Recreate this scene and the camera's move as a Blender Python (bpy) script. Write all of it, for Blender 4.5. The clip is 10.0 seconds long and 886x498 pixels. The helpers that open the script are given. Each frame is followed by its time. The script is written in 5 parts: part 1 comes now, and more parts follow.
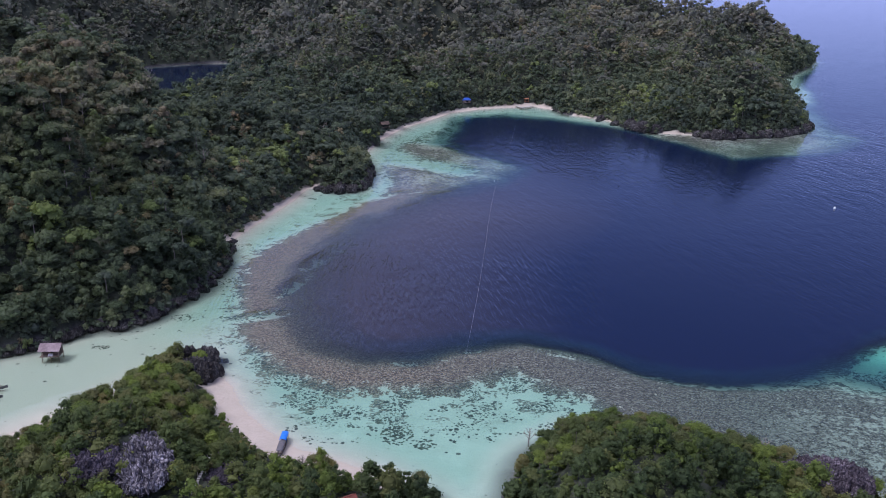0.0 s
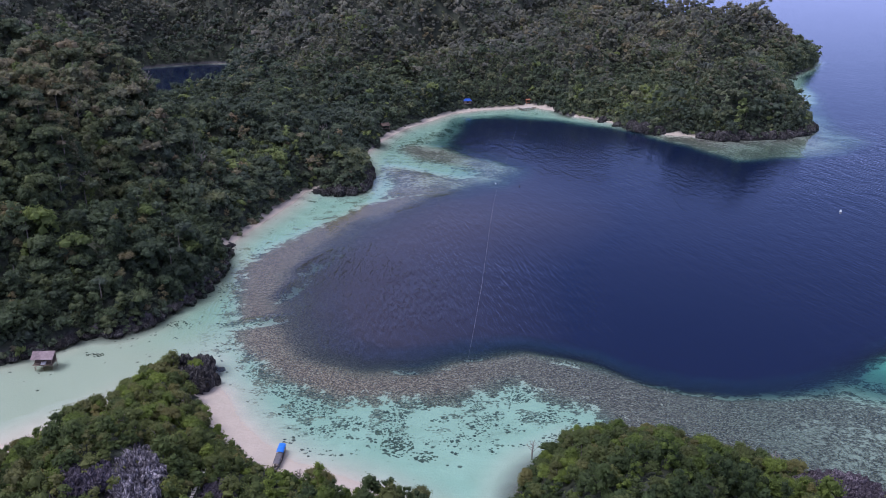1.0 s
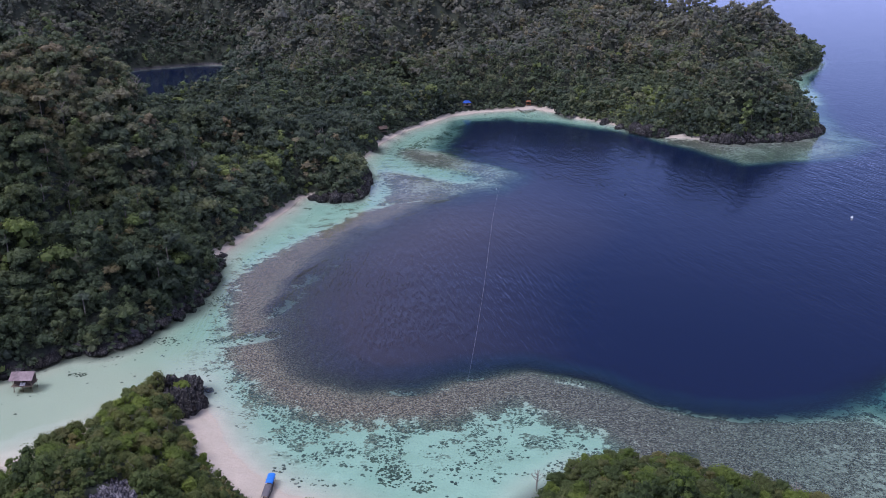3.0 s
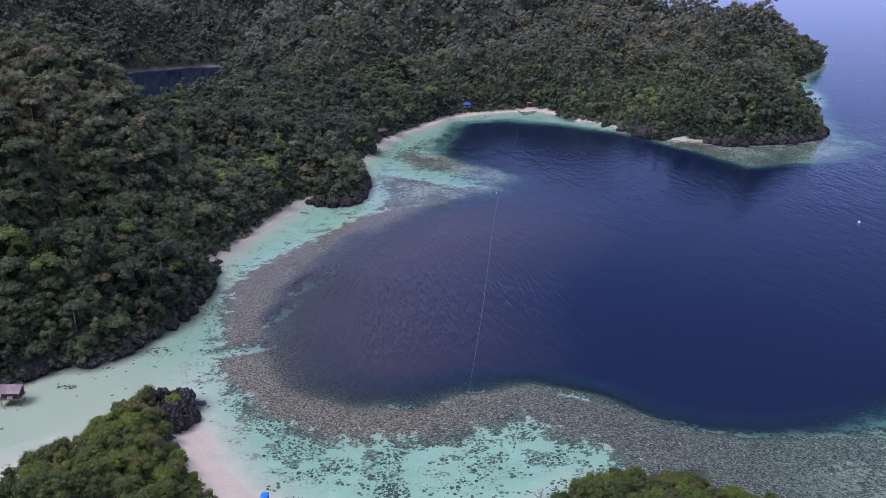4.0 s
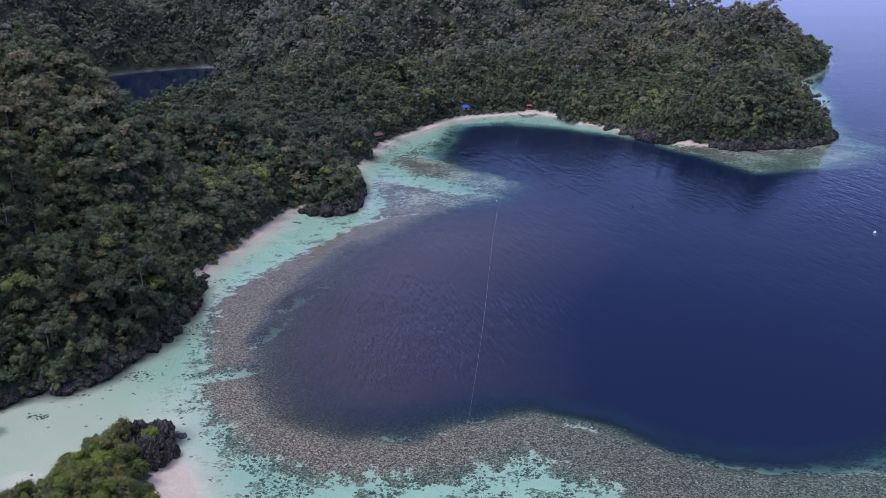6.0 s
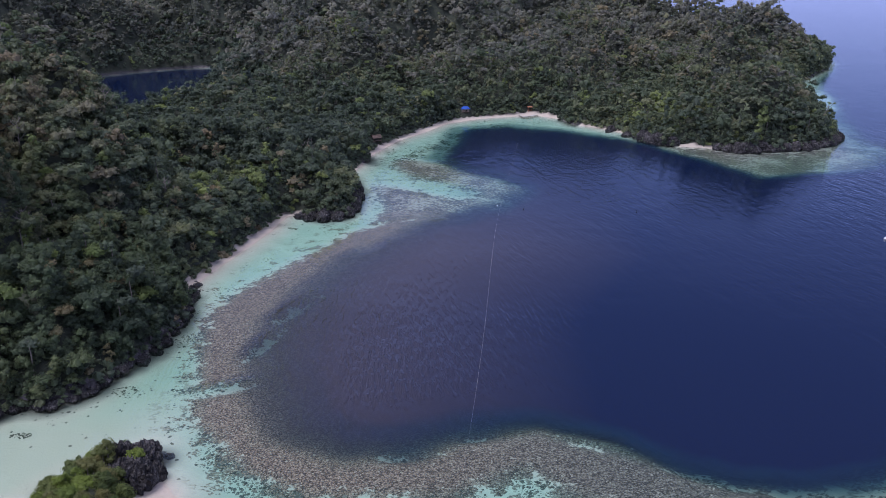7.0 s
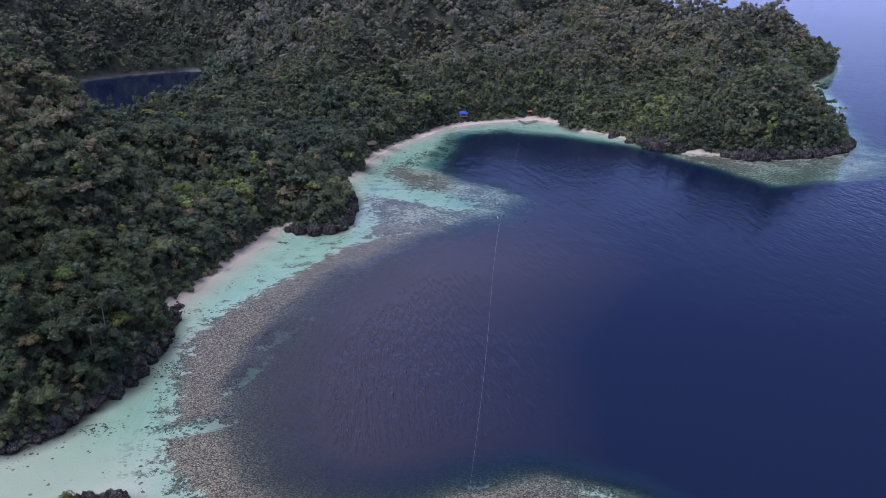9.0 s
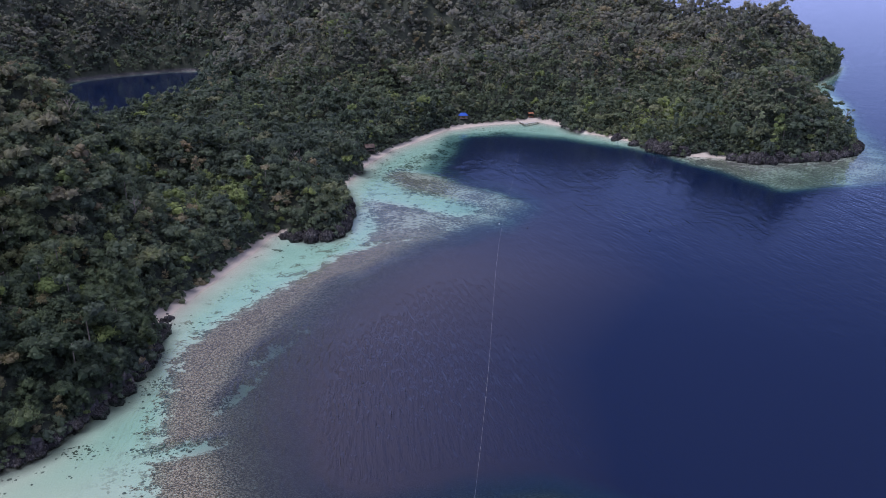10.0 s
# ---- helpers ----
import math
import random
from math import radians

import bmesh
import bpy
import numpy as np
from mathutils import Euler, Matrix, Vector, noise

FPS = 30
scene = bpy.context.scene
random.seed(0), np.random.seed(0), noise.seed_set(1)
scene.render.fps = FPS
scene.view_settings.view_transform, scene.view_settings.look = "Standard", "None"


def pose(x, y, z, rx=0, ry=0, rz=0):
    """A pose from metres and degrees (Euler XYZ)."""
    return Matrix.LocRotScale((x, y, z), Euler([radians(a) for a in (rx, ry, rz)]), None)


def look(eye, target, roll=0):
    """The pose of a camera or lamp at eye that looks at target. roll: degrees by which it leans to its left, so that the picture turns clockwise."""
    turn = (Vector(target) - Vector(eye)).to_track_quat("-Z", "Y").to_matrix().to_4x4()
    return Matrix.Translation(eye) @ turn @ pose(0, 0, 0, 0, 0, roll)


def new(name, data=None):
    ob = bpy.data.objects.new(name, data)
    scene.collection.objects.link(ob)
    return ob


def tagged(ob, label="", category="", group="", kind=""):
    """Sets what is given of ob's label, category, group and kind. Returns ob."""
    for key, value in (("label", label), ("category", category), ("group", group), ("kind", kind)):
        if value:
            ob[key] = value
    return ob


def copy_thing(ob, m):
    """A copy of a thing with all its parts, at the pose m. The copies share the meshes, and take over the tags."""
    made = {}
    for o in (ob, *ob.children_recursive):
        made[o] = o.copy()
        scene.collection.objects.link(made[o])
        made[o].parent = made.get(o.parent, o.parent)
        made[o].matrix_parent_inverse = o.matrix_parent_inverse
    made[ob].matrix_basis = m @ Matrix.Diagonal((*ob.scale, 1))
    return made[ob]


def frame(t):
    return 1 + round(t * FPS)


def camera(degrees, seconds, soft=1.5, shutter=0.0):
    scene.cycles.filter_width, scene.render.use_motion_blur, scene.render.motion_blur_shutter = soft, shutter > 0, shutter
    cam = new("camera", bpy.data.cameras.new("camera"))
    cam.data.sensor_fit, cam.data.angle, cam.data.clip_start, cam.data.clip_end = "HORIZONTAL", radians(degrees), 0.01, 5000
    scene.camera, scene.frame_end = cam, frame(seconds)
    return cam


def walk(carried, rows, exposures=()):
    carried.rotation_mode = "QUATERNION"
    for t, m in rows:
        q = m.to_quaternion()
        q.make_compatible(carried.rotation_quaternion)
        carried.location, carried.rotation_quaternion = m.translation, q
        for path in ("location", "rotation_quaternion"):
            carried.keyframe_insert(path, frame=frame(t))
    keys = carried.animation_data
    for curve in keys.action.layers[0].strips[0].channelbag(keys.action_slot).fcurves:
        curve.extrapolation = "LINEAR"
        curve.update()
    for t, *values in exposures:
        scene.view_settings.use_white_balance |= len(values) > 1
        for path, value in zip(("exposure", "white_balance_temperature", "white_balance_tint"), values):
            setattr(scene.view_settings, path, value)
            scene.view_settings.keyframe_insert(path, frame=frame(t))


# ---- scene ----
cam = camera(54.0, 10.0, soft=0.75)
PATH = [
    (0, (3.095, -0.531, 99.378), (2.945, 1.361, 98.749), -0.6),
    (0.5, (2.857, 1.897, 99.431), (2.707, 3.789, 98.802), -0.6),
    (1, (2.559, 4.431, 99.501), (2.408, 6.323, 98.871), -0.6),
    (1.5, (2.26, 7.059, 99.562), (2.11, 8.951, 98.931), -0.6),
    (2, (2.109, 9.76, 99.552), (1.958, 11.652, 98.921), -0.6),
    (2.5, (2.075, 12.669, 99.556), (1.924, 14.56, 98.925), -0.7),
    (4, (1.492, 22.232, 99.613), (1.342, 24.124, 98.982), -0.8),
    (4.5, (1.317, 25.71, 99.743), (1.167, 27.601, 99.11), -0.8),
    (5, (1.097, 29.489, 99.87), (0.947, 31.38, 99.237), -0.8),
    (5.5, (0.846, 33.264, 99.805), (0.698, 35.155, 99.172), -0.8),
    (7, (0.303, 45.717, 99.717), (0.156, 47.608, 99.083), -0.9),
    (7.5, (-0.087, 50.117, 99.693), (-0.232, 52.009, 99.059), -0.8),
    (8, (-0.442, 54.57, 99.684), (-0.585, 56.462, 99.05), -0.9),
    (8.5, (-0.883, 59.199, 99.514), (-1.025, 61.09, 98.88), -0.9),
    (9, (-1.329, 64.081, 99.277), (-1.469, 65.973, 98.644), -0.9),
    (9.5, (-1.826, 68.976, 99.08), (-1.965, 70.868, 98.447), -0.9),
    (10, (-2.341, 74.235, 99.053), (-2.479, 76.127, 98.419), -0.9),
]
EXPOSURE = 0.0
walk(cam, [(t, look(eye, target, roll)) for t, eye, target, roll in PATH], [(0.0, EXPOSURE, 5560, 19), (10.0, EXPOSURE, 5560, 19)])

# ---- sky and light: a bright, thinly overcast day ----
world = bpy.data.worlds.new("overcast_sky")
scene.world = world
world.use_nodes = True
wt = world.node_tree
wt.nodes.clear()
sky = wt.nodes.new("ShaderNodeTexSky")
sky.sky_type = "NISHITA"
sky.sun_disc = False
sky.sun_elevation = radians(63)
sky.sun_rotation = radians(-110)
sky.air_density, sky.dust_density, sky.ozone_density = 1.0, 3.0, 1.5
sky_bg = wt.nodes.new("ShaderNodeBackground")
sky_bg.inputs["Strength"].default_value = 0.13
wt.links.new(sky.outputs["Color"], sky_bg.inputs["Color"])
# cloud deck: bright overhead, bluer and dimmer towards the horizon
facing = wt.nodes.new("ShaderNodeTexCoord")
split = wt.nodes.new("ShaderNodeSeparateXYZ")
wt.links.new(facing.outputs["Generated"], split.inputs[0])
deck = wt.nodes.new("ShaderNodeValToRGB")
for _ in range(3):
    deck.color_ramp.elements.new(0.5)
for stop, (at, shade) in zip(deck.color_ramp.elements, ((0.0, (0.61, 0.69, 1.16)), (0.16, (0.31, 0.39, 0.78)), (0.38, (0.14, 0.17, 0.37)),
                                                         (0.68, (0.42, 0.44, 0.56)), (1.0, (1.02, 1.02, 1.08)))):
    stop.position, stop.color = at, (*shade, 1)
wt.links.new(split.outputs["Z"], deck.inputs["Fac"])
# brighter sky on the sun's side, added out of view to fill shaded trees
fill_side = wt.nodes.new("ShaderNodeVectorMath")
fill_side.operation = "DOT_PRODUCT"
fill_side.inputs[1].default_value = (-0.66, -0.68, 0.32)
wt.links.new(facing.outputs["Generated"], fill_side.inputs[0])
thin = wt.nodes.new("ShaderNodeValToRGB")
for stop, (at, shade) in zip(thin.color_ramp.elements, ((0.0, (0.0, 0.0, 0.0)), (1.0, (0.62, 0.62, 0.70)))):
    stop.position, stop.color = at, (*shade, 1)
wt.links.new(fill_side.outputs["Value"], thin.inputs["Fac"])
deck_sum = wt.nodes.new("ShaderNodeVectorMath")
deck_sum.operation = "ADD"
wt.links.new(deck.outputs["Color"], deck_sum.inputs[0])
wt.links.new(thin.outputs["Color"], deck_sum.inputs[1])
cloud_bg = wt.nodes.new("ShaderNodeBackground")
wt.links.new(deck_sum.outputs["Vector"], cloud_bg.inputs["Color"])
cloud_bg.inputs["Strength"].default_value = 1.0
both = wt.nodes.new("ShaderNodeMixShader")
both.inputs[0].default_value = 0.8
wt.links.new(sky_bg.outputs[0], both.inputs[1])
wt.links.new(cloud_bg.outputs[0], both.inputs[2])
world_out = wt.nodes.new("ShaderNodeOutputWorld")
wt.links.new(both.outputs[0], world_out.inputs["Surface"])

sun_data = bpy.data.lights.new("sun", "SUN")
sun_data.energy, sun_data.angle, sun_data.color = 2.3, radians(26), (1.0, 0.95, 0.88)
sun = new("sun", sun_data)
sun.matrix_world = look((0, 0, 300), (0.43, 0.16, 300 - 0.9))


# ---- material helpers ----
def material(name):
    m = bpy.data.materials.new(name)
    m.use_nodes = True
    m.node_tree.nodes.clear()
    return m


def node(m, kind, links=None, **values):
    n = m.node_tree.nodes.new(kind)
    for key, value in values.items():
        setattr(n, key, value)
    for key, value in (links or {}).items():
        if isinstance(value, bpy.types.NodeSocket):
            m.node_tree.links.new(value, n.inputs[key])
        else:
            n.inputs[key].default_value = value
    return n


def ramp(m, fac, stops):
    n = node(m, "ShaderNodeValToRGB", {"Fac": fac})
    el = n.color_ramp.elements
    while len(el) < len(stops):
        el.new(0.5)
    for e, (p, c) in zip(el, stops):
        e.position, e.color = p, (*c, 1) if len(c) == 3 else c
    return n.outputs["Color"]


def calc(m, op, a, b=0.0, c=0.0):
    return node(m, "ShaderNodeMath", {0: a, 1: b, 2: c}, operation=op).outputs[0]


def blend(m, fac, a, b, mode="MIX"):
    n = node(m, "ShaderNodeMix", data_type="RGBA", blend_type=mode)
    for sock, value in ((n.inputs[0], fac), (n.inputs[6], a), (n.inputs[7], b)):
        if isinstance(value, bpy.types.NodeSocket):
            m.node_tree.links.new(value, sock)
        else:
            sock.default_value = (*value, 1) if isinstance(value, tuple) and len(value) == 3 else value
    return n.outputs[2]


def place_of(m):
    return node(m, "ShaderNodeNewGeometry").outputs["Position"]


def grain(m, scale, detail=4.0, rough=0.55, vector=None, kind="Fac"):
    n = node(m, "ShaderNodeTexNoise", {"Vector": vector or place_of(m), "Scale": scale, "Detail": detail, "Roughness": rough})
    return n.outputs[kind]


def attr(m, name, out="Fac"):
    return node(m, "ShaderNodeAttribute", attribute_name=name).outputs[out]


def finish(m, color, rough=0.8, bump=None, depth=0.1, metal=0.0, spec=0.3):
    b = node(m, "ShaderNodeBsdfPrincipled", {"Base Color": color, "Roughness": rough, "Metallic": metal, "Specular IOR Level": spec})
    if bump is not None:
        bn = node(m, "ShaderNodeBump", {"Height": bump, "Distance": depth, "Strength": 1.0})
        m.node_tree.links.new(bn.outputs[0], b.inputs["Normal"])
    o = node(m, "ShaderNodeOutputMaterial")
    m.node_tree.links.new(b.outputs[0], o.inputs["Surface"])
    return m


def plain(name, dark, light, scale, rough=0.75, bump=0.02, metal=0.0, vary=0.0):
    """Two-tone weathered surface; vary: how far whole objects differ in brightness."""
    m = material(name)
    big, fine = grain(m, scale * 0.22, 3), grain(m, scale, 5, 0.65)
    c = ramp(m, calc(m, "ADD", calc(m, "MULTIPLY", big, 0.5), calc(m, "MULTIPLY", fine, 0.5)), [(0.35, dark), (0.65, light)])
    if vary:
        r = node(m, "ShaderNodeObjectInfo").outputs["Random"]
        k = calc(m, "MULTIPLY_ADD", r, vary, 1 - vary / 2)
        c = blend(m, 1.0, c, node(m, "ShaderNodeCombineColor", {0: k, 1: k, 2: k}).outputs[0], "MULTIPLY")
    return finish(m, c, rough, fine, bump, metal)


# ---- the plan: coasts, reefs and hills, in metres ----
COAST_WEST = [(-700, 60), (-420, 120), (-260, 165), (-180, 186), (-133, 203), (-122, 212), (-116, 222), (-108, 222), (-102, 230),
              (-99, 240), (-95, 256), (-94, 272), (-97, 288), (-100.5, 304), (-99, 316), (-97, 330), (-94, 345), (-91, 365),
              (-90, 384), (-86, 386), (-75, 381), (-67, 383), (-65, 398), (-67, 422), (-77, 458)]
COAST_NORTH = [(-74, 475), (-72, 502), (-63, 538), (-49, 567), (-38, 594), (-19, 610), (0, 618), (18, 624), (34, 608), (40, 592),
               (56, 576), (73, 557), (75, 536), (89, 525), (100, 522), (111, 518), (128, 506), (136, 513), (160, 518), (178, 532)]
COAST_EAST = [(187, 550), (197, 600), (209, 665), (211, 698), (217, 745), (250, 806), (283, 860), (318, 945), (285, 1015), (120, 1080),
              (-200, 1150), (-600, 1180), (-1000, 1000), (-1100, 500)]
MAINLAND = COAST_WEST + COAST_NORTH + COAST_EAST
LAGOON = [(-386, 788), (-386, 832), (-357, 872), (-323, 898), (-286, 906), (-267, 872), (-259, 820), (-247, 760), (-233, 690),
          (-226, 620), (-255, 570), (-300, 560), (-350, 600), (-380, 680), (-396, 740)]
ISLET = [(-74, 203), (-70, 195), (-65, 189), (-58, 177), (-50, 168), (-42, 161), (-33, 157), (-24, 153), (-13, 146), (-4, 134), (0, 112),
         (-15, 92), (-60, 82), (-105, 92), (-124, 118), (-122, 144), (-112, 157), (-103, 169), (-95, 180), (-87, 194), (-80, 201)]
KNOLL = [(3, 128), (3, 142), (5, 154), (10, 165), (18, 171), (28, 172), (39, 168), (50, 164), (60, 159), (69, 154), (77, 145), (82, 128),
         (78, 100), (50, 86), (18, 95)]
DEEP = [(-44, 362), (-59, 334), (-67, 306), (-70, 276), (-68, 252), (-61, 230), (-52, 212), (-35, 204), (-20, 207), (-9, 216), (2, 220), (18, 212),
        (32, 204), (45, 197), (59, 195), (79, 200), (91, 210), (105, 222), (135, 238), (200, 250), (400, 260), (6000, 200), (6000, 6000),
        (500, 6000), (330, 1100), (334, 945), (298, 850), (270, 796), (252, 735), (240, 675), (222, 600), (208, 552), (214, 518), (204, 488), (184, 466), (149, 455), (119, 449),
        (88, 498), (62, 536), (33, 562), (1, 581), (-25, 573), (-27, 532), (-31, 497), (-24, 480), (-5, 467), (9, 445), (4, 428), (-8, 408),
        (-26, 385)]
REEF = [(-62, 365), (-66, 350), (-74, 333), (-81, 314), (-87, 299), (-90, 285), (-87, 268), (-81, 246), (-76, 232), (-71, 216), (-54, 197), (-38, 189), (-24, 190), (-10, 191), (4, 201), (12, 193), (22, 188), (30, 174),
        (60, 160), (80, 140), (140, 120), (150, 200), (110, 224), (60, 250), (10, 340), (-20, 390), (-40, 385)]
SPIT_REEF = [(-61, 482), (-55, 494), (-45, 490), (-33, 486), (-21, 474), (-10, 463), (2, 449), (9, 436), (4, 414), (-8, 400), (-26, 385), (-56, 377),
             (-52, 396), (-62, 432), (-61, 439), (-48, 434), (-36, 424), (-22, 416), (-12, 419), (-14, 430), (-26, 439), (-37, 449), (-49, 459)]
# weed along the far shallows
WEED = [(-57, 493), (-51, 504), (-46, 525), (-40, 522), (-36, 550), (-30, 569), (-24, 577), (-15, 586), (-8, 592)]
# sandy channels and holes in the reef: x, y, half length, half width, turn in degrees
SAND_GAPS = [(-73, 233, 9, 2.4, 28), (-7, 215.5, 2.2, 0.9, 10), (-21, 206.5, 3.0, 0.8, 12), (-33, 438, 21, 2.6, -38),
             (18, 213, 4, 0.8, -20), (42, 202.5, 7, 3.0, -28), (56, 199, 3.6, 2.6, 0), (67, 199.5, 7, 3.6, 0), (79, 202, 6.5, 3.8, 20), (111, 216, 30, 11.5, 36), (-66.5, 262, 6, 1.3, 80), (-64, 288, 8, 1.6, 72)]
BEACHES = [([(-100.5, 303), (-99, 316), (-97, 330), (-94, 345), (-91, 365), (-90, 384)], 4.2),
           ([(-77, 460), (-74, 476)], 3.0),
           ([(-72, 502), (-63, 538), (-52, 562)], 4.5),
           ([(-49, 567), (-38, 594), (-19, 610), (0, 618), (16, 624), (27, 617)], 6.5),
           ([(48, 584), (58, 575), (66, 566)], 2.5),
           ([(98, 523), (108, 520)], 4.0),
           ([(-65, 189), (-58, 177), (-50, 168), (-42, 161), (-33, 157), (-24, 153)], 8.0),
           ([(-98, 176), (-103, 169), (-112, 157), (-122, 144)], 9.0)]
# centre x, y, height and spread of every hill
HILLS = [(-204, 330, 76, 62, 66), (-330, 330, 70, 90, 110), (-125, 700, 56, 45, 42), (-165, 800, 72, 65, 55), (-455, 880, 78, 80, 110),
         (-330, 985, 90, 110, 60), (-60, 812, 66, 55, 45), (52, 725, 46, 40, 45), (10, 930, 72, 120, 60), (140, 650, 42, 32, 45),
         (143, 552, 43, 28, 26), (202, 818, 57, 42, 46), (96, 888, 60, 44, 42), (176, 852, 51, 34, 36), (-520, 600, 70, 100, 150), (-85, 400, 26, 22, 26),
         (-152, 268, 54, 38, 42), (248, 844, 46, 34, 42)]


def sine_hash(i, j):
    v = np.sin(i * 127.1 + j * 311.7) * 43758.5453
    return v - np.floor(v)


def value_noise(x, y):
    i, j = np.floor(x), np.floor(y)
    u, v = x - i, y - j
    u, v = u * u * (3 - 2 * u), v * v * (3 - 2 * v)
    return (sine_hash(i, j) * (1 - u) + sine_hash(i + 1, j) * u) * (1 - v) + (sine_hash(i, j + 1) * (1 - u) + sine_hash(i + 1, j + 1) * u) * v


def rough(x, y, size, octaves=3):
    """Uneven field between -1 and 1 whose largest lumps are size metres."""
    total, amp, norm = np.zeros_like(x), 1.0, 0.0
    for k in range(octaves):
        total += amp * (2 * value_noise(x * 2 ** k / size + 17.3 * k, y * 2 ** k / size - 9.1 * k) - 1)
        norm += amp
        amp *= 0.5
    return total / norm


def from_line(points, x, y, closed=False):
    """Distance to a line of points; for a closed one, positive inside and negative outside."""
    best = np.full(x.shape, 1e18)
    inside = np.zeros(x.shape, bool)
    ends = points[1:] + points[:1] if closed else points[1:]
    for (ax, ay), (bx, by) in zip(points, ends):
        dx, dy = bx - ax, by - ay
        t = np.clip(((x - ax) * dx + (y - ay) * dy) / (dx * dx + dy * dy), 0, 1)
        best = np.minimum(best, (x - ax - t * dx) ** 2 + (y - ay - t * dy) ** 2)
        if closed and ay != by:
            inside ^= ((ay > y) != (by > y)) & (x < dx * (y - ay) / dy + ax)
    best = np.sqrt(best)
    return np.where(inside, best, -best) if closed else best


def survey(x, y):
    """Ground height, distance inland, beach share, reef distance and water depth."""
    x, y = np.asarray(x, float), np.asarray(y, float)
    wob = rough(x, y, 9, 3)
    main = from_line(MAINLAND, x, y, True)
    lagoon = from_line(LAGOON, x, y, True)
    islet, knoll = from_line(ISLET, x, y, True), from_line(KNOLL, x, y, True)
    inland = np.maximum(np.maximum(np.minimum(main, -lagoon), islet), knoll)
    beach, width = np.zeros_like(x), np.zeros_like(x)
    for line, w in BEACHES:
        share = np.clip(1.6 - from_line(line, x, y) / (w * 0.9 + 2), 0, 1)
        beach, width = np.maximum(beach, share), np.maximum(width, share * w)
    d = inland + wob * 1.4 * (1 - 0.7 * beach)
    # hills
    cap = np.full_like(x, 18.0) ** 4
    for cx, cy, h, sx, sy in HILLS:
        cap = cap + (h * np.exp(-(((x - cx) / sx) ** 2 + ((y - cy) / sy) ** 2) / 2)) ** 4
    cap = cap ** 0.25 * (0.92 + 0.14 * rough(x, y, 60, 3) + 0.26 * (1 - 2.2 * np.abs(rough(x + 40, y, 75, 2))))
    cap = cap * (1 - 0.8 * np.exp(-((x + 198) / 46) ** 2 - ((y - 520) / 72) ** 2))
    cap = cap * (1 - 0.6 * np.exp(-((x - 190) / 20) ** 2 - ((y - 552) / 34) ** 2))
    small = np.maximum(islet, knoll) > main
    low = 3.6 + 10 * np.exp(-(((x + 72) / 14) ** 2 + ((y - 135) / 26) ** 2)) + 11 * np.exp(-(((x - 27) / 17) ** 2 + ((y - 132) / 22) ** 2))
    cap = np.where(small, low, cap)
    up = np.maximum(d - width - 1.5, 0)
    land = 0.10 * np.clip(d, 0, 8) + cap * (1 - np.exp(-up / np.where(small, 9.0, 33.0 - 7 * np.clip((305 - y) / 40, 0, 1)))) + (1 - beach) * 1.8 * (1 - np.exp(-np.maximum(d, 0) / 1.2))
    gully = np.clip(1 - 3.2 * np.abs(rough(x - 15, y + 30, 58, 2)), 0, 1)
    land = land - (0.30 + 0.16 * np.clip((90 - x) / 30, 0, 1)) * land * gully * np.clip((up - 6) / 25, 0, 1) * ~small
    spurs = 0.33 - np.abs(rough(x + 80, y - 35, 58, 2))
    saddle = np.exp(-((x + 198) / 60) ** 2 - ((y - 530) / 90) ** 2)
    dale = from_line([(84, 552), (96, 590), (104, 640), (128, 700)], x, y)
    land = land * (1 - 0.55 * np.exp(-(dale / 15) ** 2))
    land = land + 36 * spurs * np.clip((up - 8) / 30, 0, 1) * (1 - saddle) * (1 - 0.5 * np.clip((x - 60) / 40, 0, 1)) * ~small
    land = land + 1.2 * rough(x, y, 14, 2) * np.clip(up / 6, 0, 1)
    # sea bed
    s = np.maximum(-d, 0)
    reef = np.maximum(from_line(REEF, x, y, True), from_line(SPIT_REEF, x, y, True))
    dd = from_line(DEEP, x, y, True) + 2.0 * wob - 7 * np.clip((x - 2) / 16, 0, 1) * (y < 300) + 5 * rough(x, y, 30, 2) * (y > 420) * (x > 60) + 6 * rough(x, y, 15, 3) * (y > 330) * (y < 500) * (x < 60)
    reef = np.maximum(np.maximum(reef, np.minimum(dd + 4, 30)), np.where(lagoon > 1, 6.0, -900.0))
    reef = np.maximum(reef, np.where((x > 78) & (y > 420) & (y < 590), np.minimum(s - 1.5, 20), -900.0))
    for cx, cy, a, b, turn in SAND_GAPS:
        c, n = math.cos(radians(turn)), math.sin(radians(turn))
        u, v = (x - cx) * c + (y - cy) * n, (y - cy) * c - (x - cx) * n
        reef = np.minimum(reef, (np.sqrt((u / a) ** 2 + (v / b) ** 2) - 1) * b * 2.5)
    slope = 0.18 + 0.42 * np.maximum(np.clip((x + 75) / 120, 0, 1) ** 2, np.clip((y - 310) / 160, 0, 0.6))
    front = np.clip((x - 85) / 25, 0, 1) * np.clip((y - 420) / 30, 0, 1) * np.clip((600 - y) / 30, 0, 1)
    slope = slope * (1 - 0.6 * front) * (1 - 0.6 * np.exp(-((x - 5) / 40) ** 2 - ((y - 415) / 50) ** 2))
    depth = 0.15 + np.minimum(0.15 * s, 1.5) * (1 - 0.5 * front)
    depth = depth * (1 - 0.55 * np.clip((-66 - x) / 12, 0, 1) * np.clip((240 - y) / 30, 0, 1))
